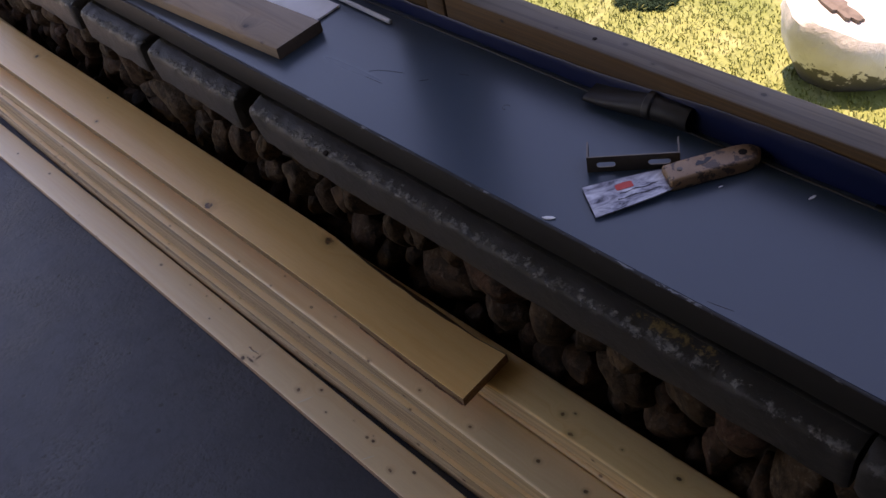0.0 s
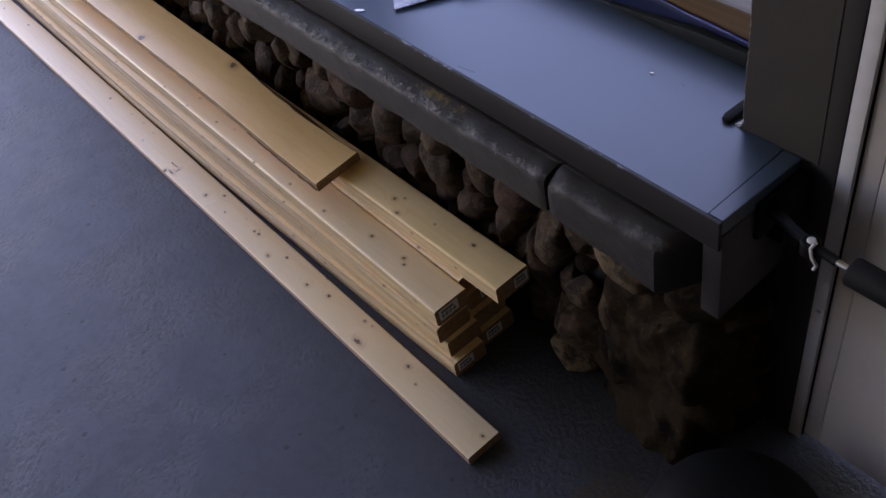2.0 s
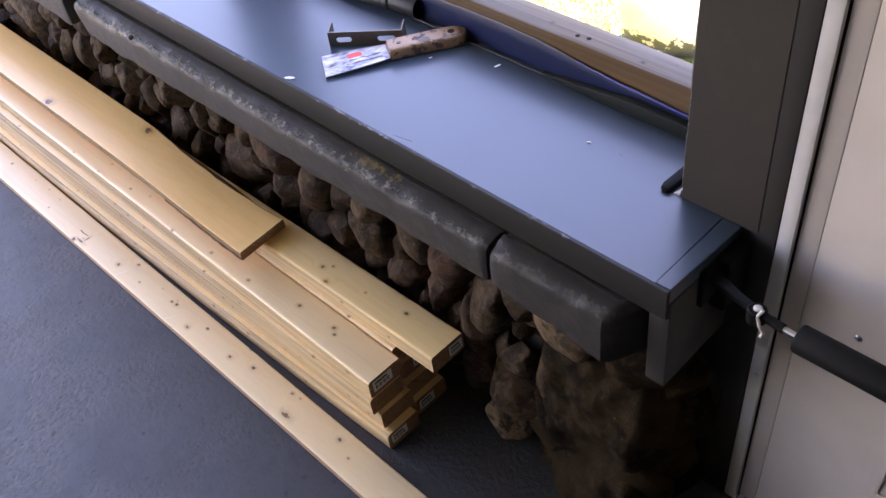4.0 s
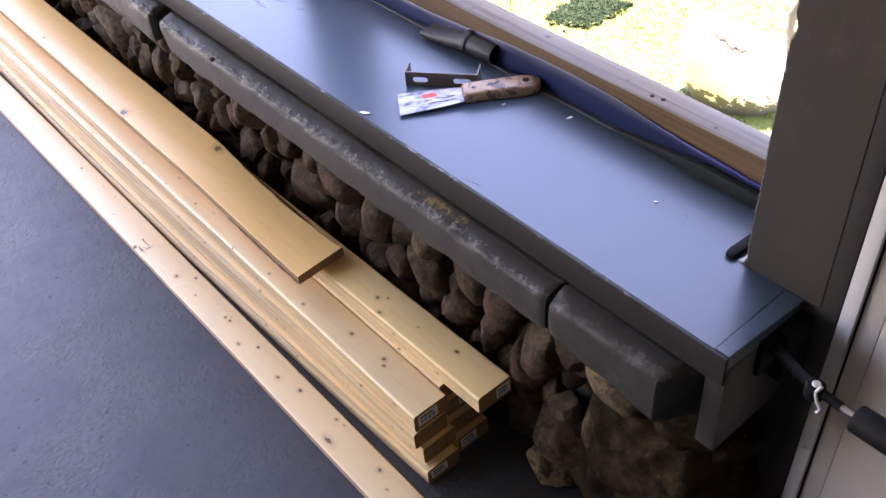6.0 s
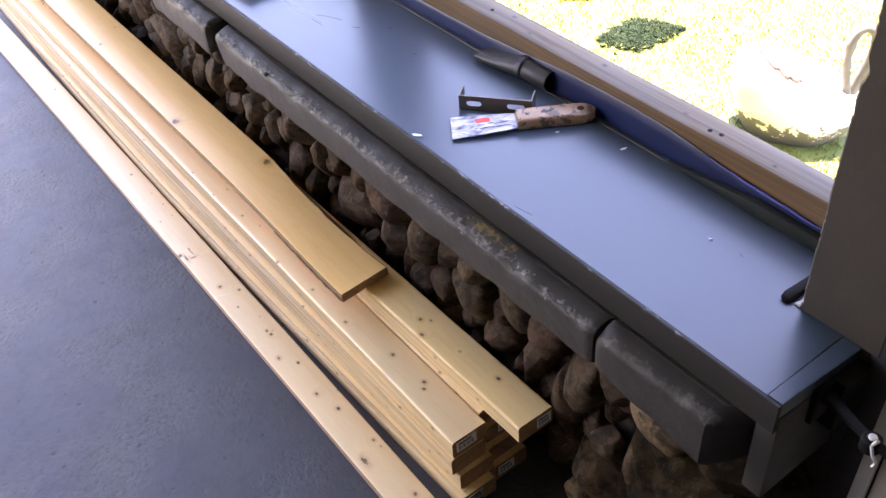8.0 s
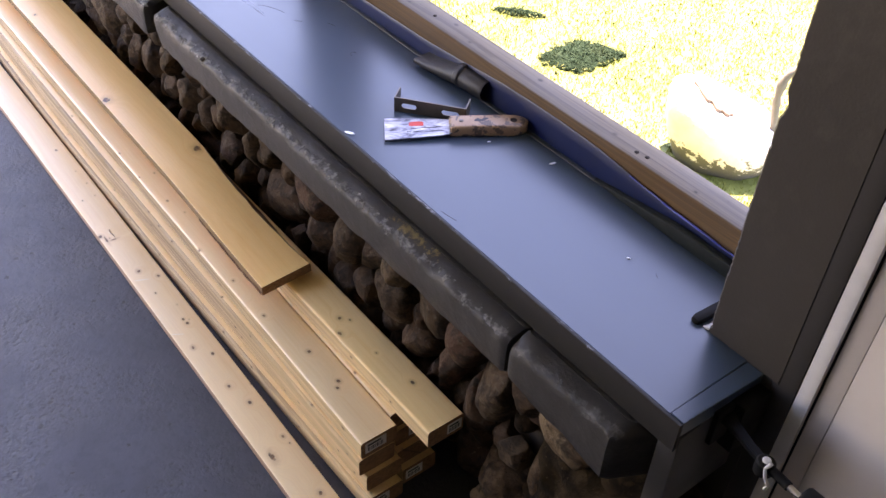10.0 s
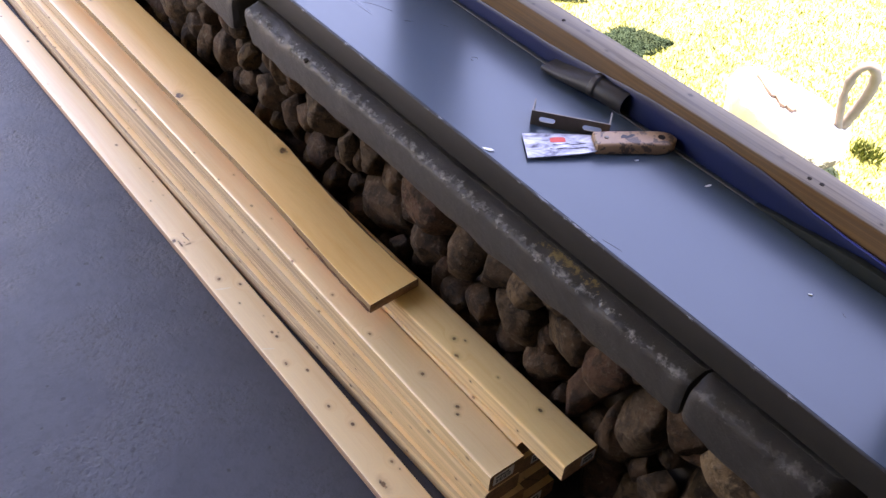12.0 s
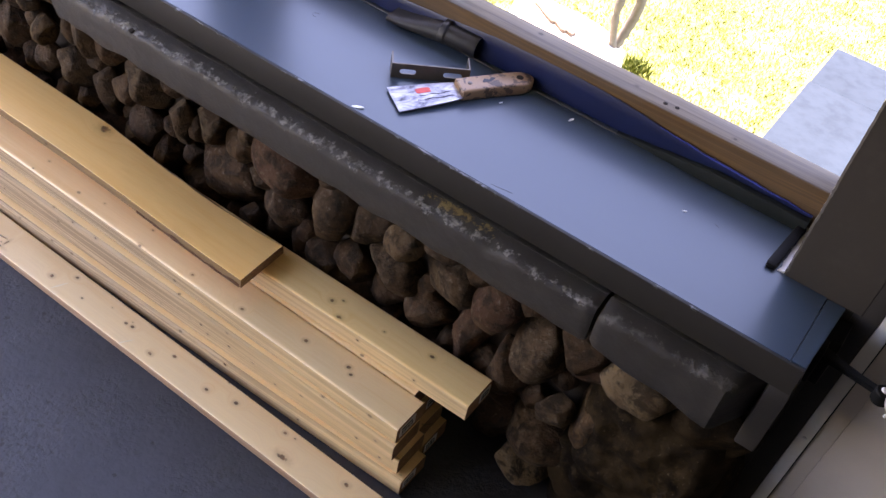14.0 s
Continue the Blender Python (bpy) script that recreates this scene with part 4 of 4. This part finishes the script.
metal = thing("angle_bracket", BR, "brown steel mounting bracket with two slots, standing on edge", "bracket")
H = 0.0245
part("web", slotted_web(0.111, H, 0.002, ((0.010, 0.034, 0.0115, 0.0042), (0.074, 0.102, 0.0115, 0.0042))), M_GALV, metal)
part("flange", loft(slab_ring(-0.002, 0.0, 0.0, 0.031, 0.0, H)), M_GALV, metal)
part("flange", loft(slab_ring(0.111, 0.113, 0.0, 0.031, 0.0, H)), M_GALV, metal)

nozzle = thing("vacuum_nozzle", (-0.27, 0.233, 0.5452), "dark plastic vacuum cleaner nozzle lying on the ledge", "vacuum nozzle")
NZ = [(-0.355, 0.230), (-0.175, 0.243)]
na = Vector((NZ[1][0] - NZ[0][0], NZ[1][1] - NZ[0][1], 0.0)).normalized()
nb = Vector((-na.y, na.x, 0.0))


def nozzle_ring(s, w, h, zc, seg=28, sq=1.0):
    c = Vector((NZ[0][0], NZ[0][1], 0.5452 + zc)) + na * (0.87 * s)
    out = []
    for k in range(seg):
        a = 2 * math.pi * k / seg
        ca, sa = math.cos(a), math.sin(a)
        out.append(c + nb * (w * math.copysign(abs(ca) ** sq, ca)) + Vector((0, 0, h * math.copysign(abs(sa) ** sq, sa))))
    return out


part("flat_head", loft([nozzle_ring(0.0, 0.021, 0.0045, 0.010, sq=0.5), nozzle_ring(0.03, 0.0215, 0.007, 0.011, sq=0.55), nozzle_ring(0.075, 0.0195, 0.0125, 0.0145, sq=0.75), nozzle_ring(0.105, 0.0180, 0.0165, 0.0175)]), M_NOZZLE, nozzle)
part("collar", loft([nozzle_ring(0.104, 0.0185, 0.0175, 0.0180), nozzle_ring(0.107, 0.0200, 0.0195, 0.0200), nozzle_ring(0.116, 0.0200, 0.0195, 0.0200), nozzle_ring(0.119, 0.0180, 0.0175, 0.0190)]), M_NOZZLE, nozzle)
bm = loft([nozzle_ring(0.117, 0.0172, 0.0172, 0.0185), nozzle_ring(0.178, 0.0178, 0.0178, 0.0185), nozzle_ring(0.180, 0.0172, 0.0172, 0.0185), nozzle_ring(0.179, 0.0155, 0.0155, 0.0185), nozzle_ring(0.125, 0.0150, 0.0150, 0.0185)])
part("tube", bm, M_NOZZLE, nozzle, "open round tube end")

# ---- scrap board, sheet and pole further along the ledge ----
bm = loft([[(x, 0.0885 + 0.05 * (x + 0.84) + y, z) for y, z in ring_rect(-0.0465, 0.0465, 0.5456, 0.5665, 0.002, 2)] for x in [-0.840 - 0.04 * i for i in range(17)]], cap_index=1)
solo("scrap_board", bm, (M_SCRAP, M_DARKEND), (-0.840, 0.0885, 0.5456), "short stained grey-brown scrap board lying on the ledge", "scrap board", sharp=50)
solo("white_sheet", box(-1.30, -0.872, 0.140, 0.200, 0.5458, 0.5500, 0.001), M_WHITE, (-1.1, 0.17, 0.5458), "thin white sheet lying on the ledge", "white sheet")
bm = tube([(-0.752, 0.2090, 0.5495), (-0.7535, 0.2091, 0.5495), (-1.10, 0.222, 0.5495), (-1.50, 0.236, 0.5495)], [0.0025, 0.0040, 0.0040, 0.0040], 16)
solo("plastic_pole", bm, M_ALU, (-1.1, 0.22, 0.5455), "thin white plastic pole lying on the ledge", "pole")

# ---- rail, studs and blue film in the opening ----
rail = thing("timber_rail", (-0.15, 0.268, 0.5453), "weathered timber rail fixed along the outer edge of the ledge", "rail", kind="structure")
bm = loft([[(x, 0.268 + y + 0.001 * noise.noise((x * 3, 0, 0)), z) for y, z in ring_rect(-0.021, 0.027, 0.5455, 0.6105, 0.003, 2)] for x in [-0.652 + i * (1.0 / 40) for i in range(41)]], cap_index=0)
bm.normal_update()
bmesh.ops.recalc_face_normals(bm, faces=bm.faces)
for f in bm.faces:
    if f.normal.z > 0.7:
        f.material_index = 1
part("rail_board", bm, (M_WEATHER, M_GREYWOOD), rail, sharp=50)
for x, y in ((0.095, 0.262), (0.112, 0.265), (-0.375, 0.268)):
    screw(x, y, 0.6105, 0.0034, rail, "screw", "z", M_HOLE)
bm = loft([[(x, 0.272 + y, z) for y, z in ring_rect(-0.020, 0.023, 0.5455, 0.6105, 0.003, 2)] for x in [-2.35 + i * 0.0775 for i in range(21)]])
solo("timber_rail", bm, M_WEATHER, (-1.6, 0.272, 0.5455), "weathered timber rail along the ledge beyond the studs", "rail", kind="structure", sharp=50)


def upright(x0, x1, y0, y1, label):
    ring = ring_rect(y0, y1, x0, x1, 0.003, 2)
    bm = loft([[(xx, y, z) for y, xx in ring] for z in [0.5455 + 1.61 * i / 30 for i in range(31)]])
    solo("timber_upright", bm, M_WEATHER, ((x0 + x1) / 2, (y0 + y1) / 2, 0.5455), label, "stud", kind="structure", sharp=50)


upright(-0.697, -0.656, 0.246, 0.330, "brown weathered timber stud standing on the ledge")
upright(-0.795, -0.702, 0.250, 0.330, "wide brown weathered timber stud standing on the ledge")


FILM_TOP = ((-2.3, 0.572), (-0.60, 0.571), (-0.36, 0.577), (-0.25, 0.585), (-0.17, 0.593), (-0.03, 0.596), (0.04, 0.593), (0.095, 0.587), (0.17, 0.579), (0.34, 0.570))


def film_top(x):
    for (xa, za), (xb, zb) in zip(FILM_TOP, FILM_TOP[1:]):
        if xa <= x <= xb:
            return za + (zb - za) * (x - xa) / (xb - xa) + 0.0012 * noise.noise((x * 35, 9, 0))
    return 0.570


def film():
    rings = []
    for i in range(190):
        x = -2.3 + (0.3395 + 2.3) * i / 189
        t = film_top(x)
        w = 0.0004 * noise.noise((x * 14, 0, 0))
        ys = 0.2435 + w
        fold = 0.0004 * noise.noise((x * 22, 3, 0))
        rings.append([(x, ys + fold, 0.5458), (x, ys - fold, 0.556), (x, ys + fold, 0.5 * (0.556 + t)), (x, ys, t - 0.002), (x, ys + 0.001, t), (x, ys + 0.002, t - 0.002), (x, ys + 0.002, 0.5458)])
    return loft(rings)


film_sheet = thing("blue_film", (-1.5, 0.24, 0.5458), "crinkled blue plastic film tucked along the timber rail", "plastic film")
part("sheet", film(), M_BLUE, film_sheet, sharp=30)
bm = tube([(x, 0.2432, film_top(x) - 0.0006) for x in [0.105 + 0.0115 * k for k in range(21)]], [0.0004 + 0.0011 * math.sin(math.pi * (k + 0.5) / 21) + 0.0003 * noise.noise((k * 0.8, 2, 0)) for k in range(21)], 8)
part("rolled_edge", bm, M_FOLD, film_sheet, "rolled edge of the film, its gleam put in as brighter blue")

# ---- the yard ----
GZ = -0.40
bm = bmesh.new()
n = 60
rows = []
for i in range(n + 1):
    a = (i / n * 2 - 1)
    x = 60 * a ** 3 + 2.5 * a
    row = []
    for j in range(n + 1):
        b = 2 * j / n - 1
        y = 4.0 * b + 90 * b ** 3
        row.append(bm.verts.new((x, y, GZ)))
    rows.append(row)
for a, b in zip(rows, rows[1:]):
    for j in range(n):
        bm.faces.new((a[j], b[j], b[j + 1], a[j + 1]))
tagged(part("ground", bm, M_GRASS), "sunlit yellow-green lawn outside the porch", "lawn", kind="structure")


def blades(name, count, region, height, width, mat, label, lean=0.6):
    """Grass as many single blades in one mesh; region() gives a place."""
    verts, faces = [], []
    for _ in range(count):
        x, y = region()
        h = height * random.uniform(0.5, 1.2)
        a = random.uniform(0, 2 * math.pi)
        dx, dy = math.cos(a) * width, math.sin(a) * width
        l = random.uniform(0, lean) * h
        b = random.uniform(0, 2 * math.pi)
        ox, oy = math.cos(b) * l, math.sin(b) * l
        z = GZ - 0.002
        k = len(verts)
        verts += [(x - dx, y - dy, z), (x + dx, y + dy, z), (x + ox * 0.4 + dx * 0.7, y + oy * 0.4 + dy * 0.7, z + h * 0.6), (x + ox * 0.4 - dx * 0.7, y + oy * 0.4 - dy * 0.7, z + h * 0.6), (x + ox, y + oy, z + h)]
        faces += [(k, k + 1, k + 2, k + 3), (k + 3, k + 2, k + 4)]
    me = bpy.data.meshes.new(name)
    me.from_pydata(verts, [], faces)
    me.materials.append(mat)
    return tagged(new(name, me), label, "grass", kind="stuff")


def lawn_place():
    while True:
        x, y = random.uniform(-3.2, 0.9), random.uniform(0.6, 3.9)
        dx, dy = x + 1.354, y - 1.728
        if abs(0.09 * dx + 0.08 * dy) / 0.01954 + abs(0.09 * dy - 0.143 * dx) / 0.01954 < 0.95:
            continue
        if x < 0.012 or y > 2.62:
            return x, y


# Places of a cast shadow on the lawn, drawn as low dark blades.
def shadow_place():
    while True:
        a, b = random.uniform(-1, 1), random.uniform(-1, 1)
        if abs(a) + abs(b) * (0.9 + 0.5 * noise.noise((a * 3, b * 3, 0))) < 0.95 + 0.4 * noise.noise((a * 7, b * 7, 5.0)):
            break
    if random.random() < 0.25:
        return -1.741 + 0.085 * a + 0.013 * b, 1.76 + 0.064 * a - 0.021 * b
    return -1.354 + 0.090 * a - 0.080 * b, 1.728 + 0.143 * a + 0.090 * b


blades("lawn_grass", 110000, lawn_place, 0.017, 0.0022, M_GRASS, "short sunlit lawn grass", 1.6)
blades("shadow_patch", 16000, shadow_place, 0.013, 0.004, M_SHADOW_GRASS, "dark green blades standing in for a cast shadow on the lawn", 2.2)

def tuft_place():
    a, r = random.uniform(0, 2 * math.pi), random.random()
    return -0.465 + 0.055 * r * math.cos(a), 1.895 + 0.045 * r * math.sin(a)


blades("grass_tuft", 130, tuft_place, 0.045, 0.004, M_TUFT, "darker grass tuft beside the planter", 0.9)
bm = box(0.022, 0.72, 0.99, 2.2955, GZ - 0.08, GZ + 0.018, 0.003)
solo("paving_slab", bm, M_SLAB, (0.36, 1.64, GZ - 0.02), "concrete paving slab in the lawn, its shade coloured in as dark blue-grey", "paving slab", "paving slabs", kind="structure")
bm = box(0.026, 0.72, 2.2980, 2.60, GZ - 0.08, GZ + 0.016, 0.003)
solo("paving_slab", bm, M_SLAB, (0.36, 2.45, GZ - 0.02), "concrete paving slab in the lawn, its shade coloured in as dark blue-grey", "paving slab", "paving slabs", kind="structure")

# Paving added mostly out of view, to bounce neutral light into the porch.
bm = box(-7.0, WEST - 0.152, -6.5, 0.32, GZ - 0.08, GZ + 0.012, 0.004)
box(WEST - 0.151, 4.5, -6.5, -2.752, GZ - 0.08, GZ + 0.012, 0.004, 2, bm)
tagged(part("pavement", bm, M_PATH), "pale sunlit concrete paving added round the open end of the porch", "paving", kind="structure")

# ---- planter ----
def planter_material():
    """White paint on grey concrete, lost in a ragged band towards the foot."""
    m = Nodes("flaking_white_paint")
    p = m.coords((1, 1, 1), world_space=True, shift=False)
    xyz = m.node("ShaderNodeSeparateXYZ")
    m.link(p, xyz.inputs[0])
    rag = m.noise(p, 26.0, 6.0, 0.7)
    line = m.math("ADD", xyz.outputs["Z"], m.math("MULTIPLY", m.math("SUBTRACT", rag, 0.5), 0.26))
    bare = m.step(line, -0.332, -0.322, 1.0, 0.0)
    spots = m.step(m.noise(p, 60.0, 4.0), 0.70, 0.74)
    col = m.mix(m.step(m.noise(p, 14.0, 4.0), 0.4, 0.7, 0.0, 0.5), (0.80, 0.78, 0.73), (0.62, 0.58, 0.50))
    col = m.mix(m.math("MAXIMUM", bare, m.math("MULTIPLY", spots, 0.7)), col, (0.12, 0.115, 0.095))
    return m.done(col, 0.75, rag, 0.6, 0.008)


M_PLANTER = planter_material()
PC = Vector((-0.635, 1.640, GZ))
PU = Vector((0.894, 0.447, 0.0))
PV = Vector((-0.447, 0.894, 0.0))
planter = thing("garden_planter", PC, "flaking white painted concrete planter with a tall loop on the lawn", "planter")


def hull(s, z, k=44, wide=1.0):
    out = []
    for i in range(k):
        a = 2 * math.pi * i / k
        u, v = math.cos(a), math.sin(a)
        w = 1 + 0.07 * noise.noise((u * 2.2, v * 2.2, z * 12)) + 0.03 * noise.noise((u * 7, v * 7, z * 30))
        sheer = (-0.055 * u * s + 0.02 * u * u * s * s) * min(1.0, z / 0.15)
        out.append(PC + PU * (0.195 * s * w * u) + PV * (0.135 * s * w * v * wide) + Vector((0, 0, z + sheer)))
    return out


part("bowl", loft([hull(0.70, -0.01), hull(0.83, 0.03), hull(0.97, 0.075), hull(1.03, 0.125), hull(0.98, 0.165), hull(0.86, 0.190), hull(0.72, 0.200, wide=0.6), hull(0.45, 0.203, wide=0.4), hull(0.05, 0.204, wide=0.3)]), M_PLANTER, planter)
rings = []
for lift, size in ((-0.004, 1.0), (0.007, 1.0), (0.010, 0.6)):
    ring = []
    for k in range(28):
        a = 2 * math.pi * k / 28
        rag = size * (1 + 0.55 * noise.noise((math.cos(a) * 5, math.sin(a) * 5, 2.0)))
        x, y = -0.688 + 0.088 * rag * math.cos(a) + 0.004 * math.sin(a), 1.606 - 0.016 * math.cos(a) * rag + 0.034 * rag * math.sin(a)
        u = ((x - PC.x) * PU.x + (y - PC.y) * PU.y) / 0.195
        ring.append((x, y, GZ + 0.204 - 0.055 * u + 0.02 * u * u + lift))
    rings.append(ring)
part("soil", loft(rings), M_SOIL, planter, "dry brown soil")
path, radii = [], []
for i in range(37):
    a = 2 * math.pi * i / 36
    h = 0.5 - 0.5 * math.cos(a)
    path.append(PC + PU * (0.150 + 0.012 * h + 0.046 * math.sin(a) * (0.25 + 0.75 * h)) + PV * (0.014 * math.sin(a)) + Vector((0, 0, 0.150 + 0.225 * h)))
    radii.append(0.0125 + (0.004 if a < math.pi else 0.0) + 0.005 * noise.noise((i * 0.9, 0, 0)))
part("loop_handle", tube(path, radii, 12), M_CONCRETE, planter, "tall concrete loop, greyed in its colour as if shaded")


# ---- stones of the half wall ----
def stone_mesh(seed, rough=0.10):
    """A rounded cobble with a few worn flats, one metre across."""
    bm = bmesh.new()
    bmesh.ops.create_icosphere(bm, subdivisions=4, radius=0.5)
    cut = random.Random(int(seed * 10))
    flats = []
    for _ in range(9):
        n = Vector((cut.gauss(0, 1), cut.gauss(0, 1), cut.gauss(0, 1))).normalized()
        flats.append((n, cut.uniform(0.29, 0.43)))
    for v in bm.verts:
        d = v.co.normalized()
        k = 1 + rough * noise.noise(d * 1.2 + Vector((seed, 0, 0)))
        p = d * 0.5 * k
        for n, off in flats:
            over = p.dot(n) - off
            if over > 0:
                p -= n * over * (0.55 + 0.35 * min(1.0, over / 0.06))
        p *= 1.06 + 0.05 * noise.noise(p * 5 + Vector((seed, 5, 0))) + 0.018 * noise.noise(p * 14 + Vector((seed, 9, 0)))
        v.co = p
    me = bpy.data.meshes.new("stone")
    bm.to_mesh(me)
    bm.free()
    me.shade_smooth()
    return me


STONE_SHAPES = [stone_mesh(3.7 * i + 1.0, 0.10 + 0.03 * (i % 4)) for i in range(12)]
for me in STONE_SHAPES:
    me.materials.append(M_STONE)
placed = []
rs = random.Random(5)


def stone(x, z, w, h, mat=None, tilt=None, y=0.016, depth=None, name="stone"):
    """A stone whose front stands at y; w and h its size on the wall's face."""
    me = rs.choice(STONE_SHAPES)
    ob = new(name, me)
    ob.parent = half_wall
    d = depth or max(0.050, min(0.095, 0.52 * (w + h)))
    turn = Euler((rs.uniform(-0.25, 0.25), rs.uniform(-0.3, 0.3) if tilt is None else tilt, rs.uniform(-0.35, 0.35)))
    ob.matrix_basis = Matrix.LocRotScale(Vector((x, y + d / 2, z)) - half_wall.location, turn, (w * 1.22, d, h * 1.22))
    if mat:
        ob.material_slots[0].link = "OBJECT"
        ob.material_slots[0].material = mat
    placed.append((x, z, w, h))
    return ob


# the stones that can be told apart, from the far end to the door
stone(-1.521, 0.310, 0.096, 0.130)
stone(-1.347, 0.262, 0.165, 0.094, M_STONE_GREY, 0.1)
stone(-1.405, 0.325, 0.036, 0.050, M_STONE_GREY)
stone(-1.567, 0.171, 0.052, 0.040)
stone(-1.275, 0.195, 0.055, 0.075, M_STONE_GREY)
stone(-1.174, 0.240, 0.066, 0.107, None, 0.2)
stone(-1.086, 0.262, 0.086, 0.092)
stone(-1.034, 0.352, 0.055, 0.054, M_STONE_GREY, 0.5)
stone(-0.992, 0.298, 0.040, 0.056, M_STONE_TAN, 0.3)
stone(-1.112, 0.158, 0.054, 0.054)
stone(-0.996, 0.238, 0.058, 0.052)
stone(-0.920, 0.253, 0.075, 0.062, M_STONE_GREY)
stone(-1.023, 0.155, 0.045, 0.042)
stone(-0.949, 0.167, 0.066, 0.060)
stone(-0.835, 0.242, 0.064, 0.088)
stone(-0.880, 0.345, 0.050, 0.080)
stone(-0.730, 0.315, 0.080, 0.085, M_STONE_GREY, 0.2)
stone(-0.727, 0.222, 0.086, 0.072, None, 0.3)
stone(-0.676, 0.188, 0.050, 0.068)
stone(-0.640, 0.280, 0.044, 0.088, M_STONE_GREY, 0.1)
stone(-0.568, 0.322, 0.066, 0.085, M_STONE_GREY, 0.4)
stone(-0.548, 0.223, 0.145, 0.100, None, 0.3)
stone(-0.410, 0.312, 0.114, 0.088, M_STONE_RED, 0.5)
stone(-0.403, 0.234, 0.085, 0.060, None, 0.3)
stone(-0.469, 0.172, 0.042, 0.044)
stone(-0.300, 0.284, 0.080, 0.098, None, 0.3)
stone(-0.226, 0.306, 0.073, 0.078, None, 0.5)
stone(-0.312, 0.182, 0.056, 0.054)
stone(-0.247, 0.213, 0.056, 0.070)
stone(-0.165, 0.255, 0.096, 0.070, M_STONE_GREY, 0.6)
stone(-0.150, 0.325, 0.056, 0.066, M_STONE_TAN, 0.5, 0.012)
stone(-0.058, 0.300, 0.082, 0.074, M_STONE_GREY, 0.4)
stone(-0.105, 0.200, 0.092, 0.064)
stone(-0.080, 0.370, 0.070, 0.060)
stone(0.024, 0.298, 0.084, 0.092, M_STONE_RED, 0.4)
stone(-0.017, 0.208, 0.058, 0.084, M_STONE_RED)
stone(0.065, 0.188, 0.060, 0.094)
stone(0.108, 0.276, 0.076, 0.104, M_STONE_GREY, 0.2, 0.008)
stone(0.170, 0.330, 0.066, 0.080, None, 0.3)
stone(0.162, 0.188, 0.048, 0.062, M_STONE_GREY, 0.3, 0.006)
stone(0.262, 0.330, 0.100, 0.088, M_STONE_CRUST, 0.35, 0.006)
stone(0.150, 0.104, 0.100, 0.078, M_STONE_TAN, 0.2, -0.006)
stone(0.142, 0.030, 0.098, 0.044, M_STONE_CRUST, 0.55, -0.008)
stone(0.056, 0.062, 0.084, 0.082)
stone(0.222, 0.210, 0.062, 0.130, None, 0.05, 0.018)
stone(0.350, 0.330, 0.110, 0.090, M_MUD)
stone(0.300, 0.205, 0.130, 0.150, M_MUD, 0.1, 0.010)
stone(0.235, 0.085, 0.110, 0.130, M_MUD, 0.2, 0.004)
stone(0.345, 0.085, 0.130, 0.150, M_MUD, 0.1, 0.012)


def free(x, z, w, h):
    return all(((x - a) / (0.44 * (w + b))) ** 2 + ((z - c) / (0.44 * (h + d))) ** 2 > 1.0 for a, c, b, d in placed if abs(x - a) < 0.20)


for tries in range(9000):
    x = rs.uniform(-2.45, 0.19)
    z = rs.uniform(0.02, 0.415)
    big = 1.0 - 0.5 * tries / 9000
    w, h = rs.uniform(0.055, 0.125) * big, rs.uniform(0.050, 0.095) * big
    if len(placed) < 285 and free(x, z, w, h):
        stone(x, z, w, h, rs.choice((None, None, None, None, M_STONE_GREY, M_STONE_RED)), y=rs.uniform(0.022, 0.040))

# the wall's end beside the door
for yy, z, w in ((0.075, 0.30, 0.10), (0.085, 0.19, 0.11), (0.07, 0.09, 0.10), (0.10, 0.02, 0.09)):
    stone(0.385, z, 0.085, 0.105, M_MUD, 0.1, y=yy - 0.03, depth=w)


def mortar_apron():
    """Old mortar smeared over the stones at the wall's end, in soft lumps."""
    bm = bmesh.new()
    nx, nz = 46, 60
    grid = []
    for i in range(nx + 1):
        x = 0.195 + 0.222 * i / nx
        col = []
        for k in range(nz + 1):
            z = 0.0005 + 0.335 * k / nz
            lump = 0.030 * noise.noise((x * 11 + 4.0, z * 9, 1.0)) + 0.010 * noise.noise((x * 31, z * 31, 6.0)) + 0.003 * noise.noise((x * 90, z * 90, 2.0))
            foot = 0.030 * math.exp(-z / 0.05)
            edge = 0.050 * math.exp(-(x - 0.195) / 0.022) + 0.045 * math.exp(-(0.336 - z) / 0.030)
            side = 0.06 * max(0.0, (x - 0.375) / 0.042) ** 2
            col.append(bm.verts.new((x, 0.010 - lump - foot + edge + side, z)))
        grid.append(col)
    for a, b in zip(grid, grid[1:]):
        for k in range(nz):
            bm.faces.new((a[k], b[k], b[k + 1], a[k + 1]))
    return bm


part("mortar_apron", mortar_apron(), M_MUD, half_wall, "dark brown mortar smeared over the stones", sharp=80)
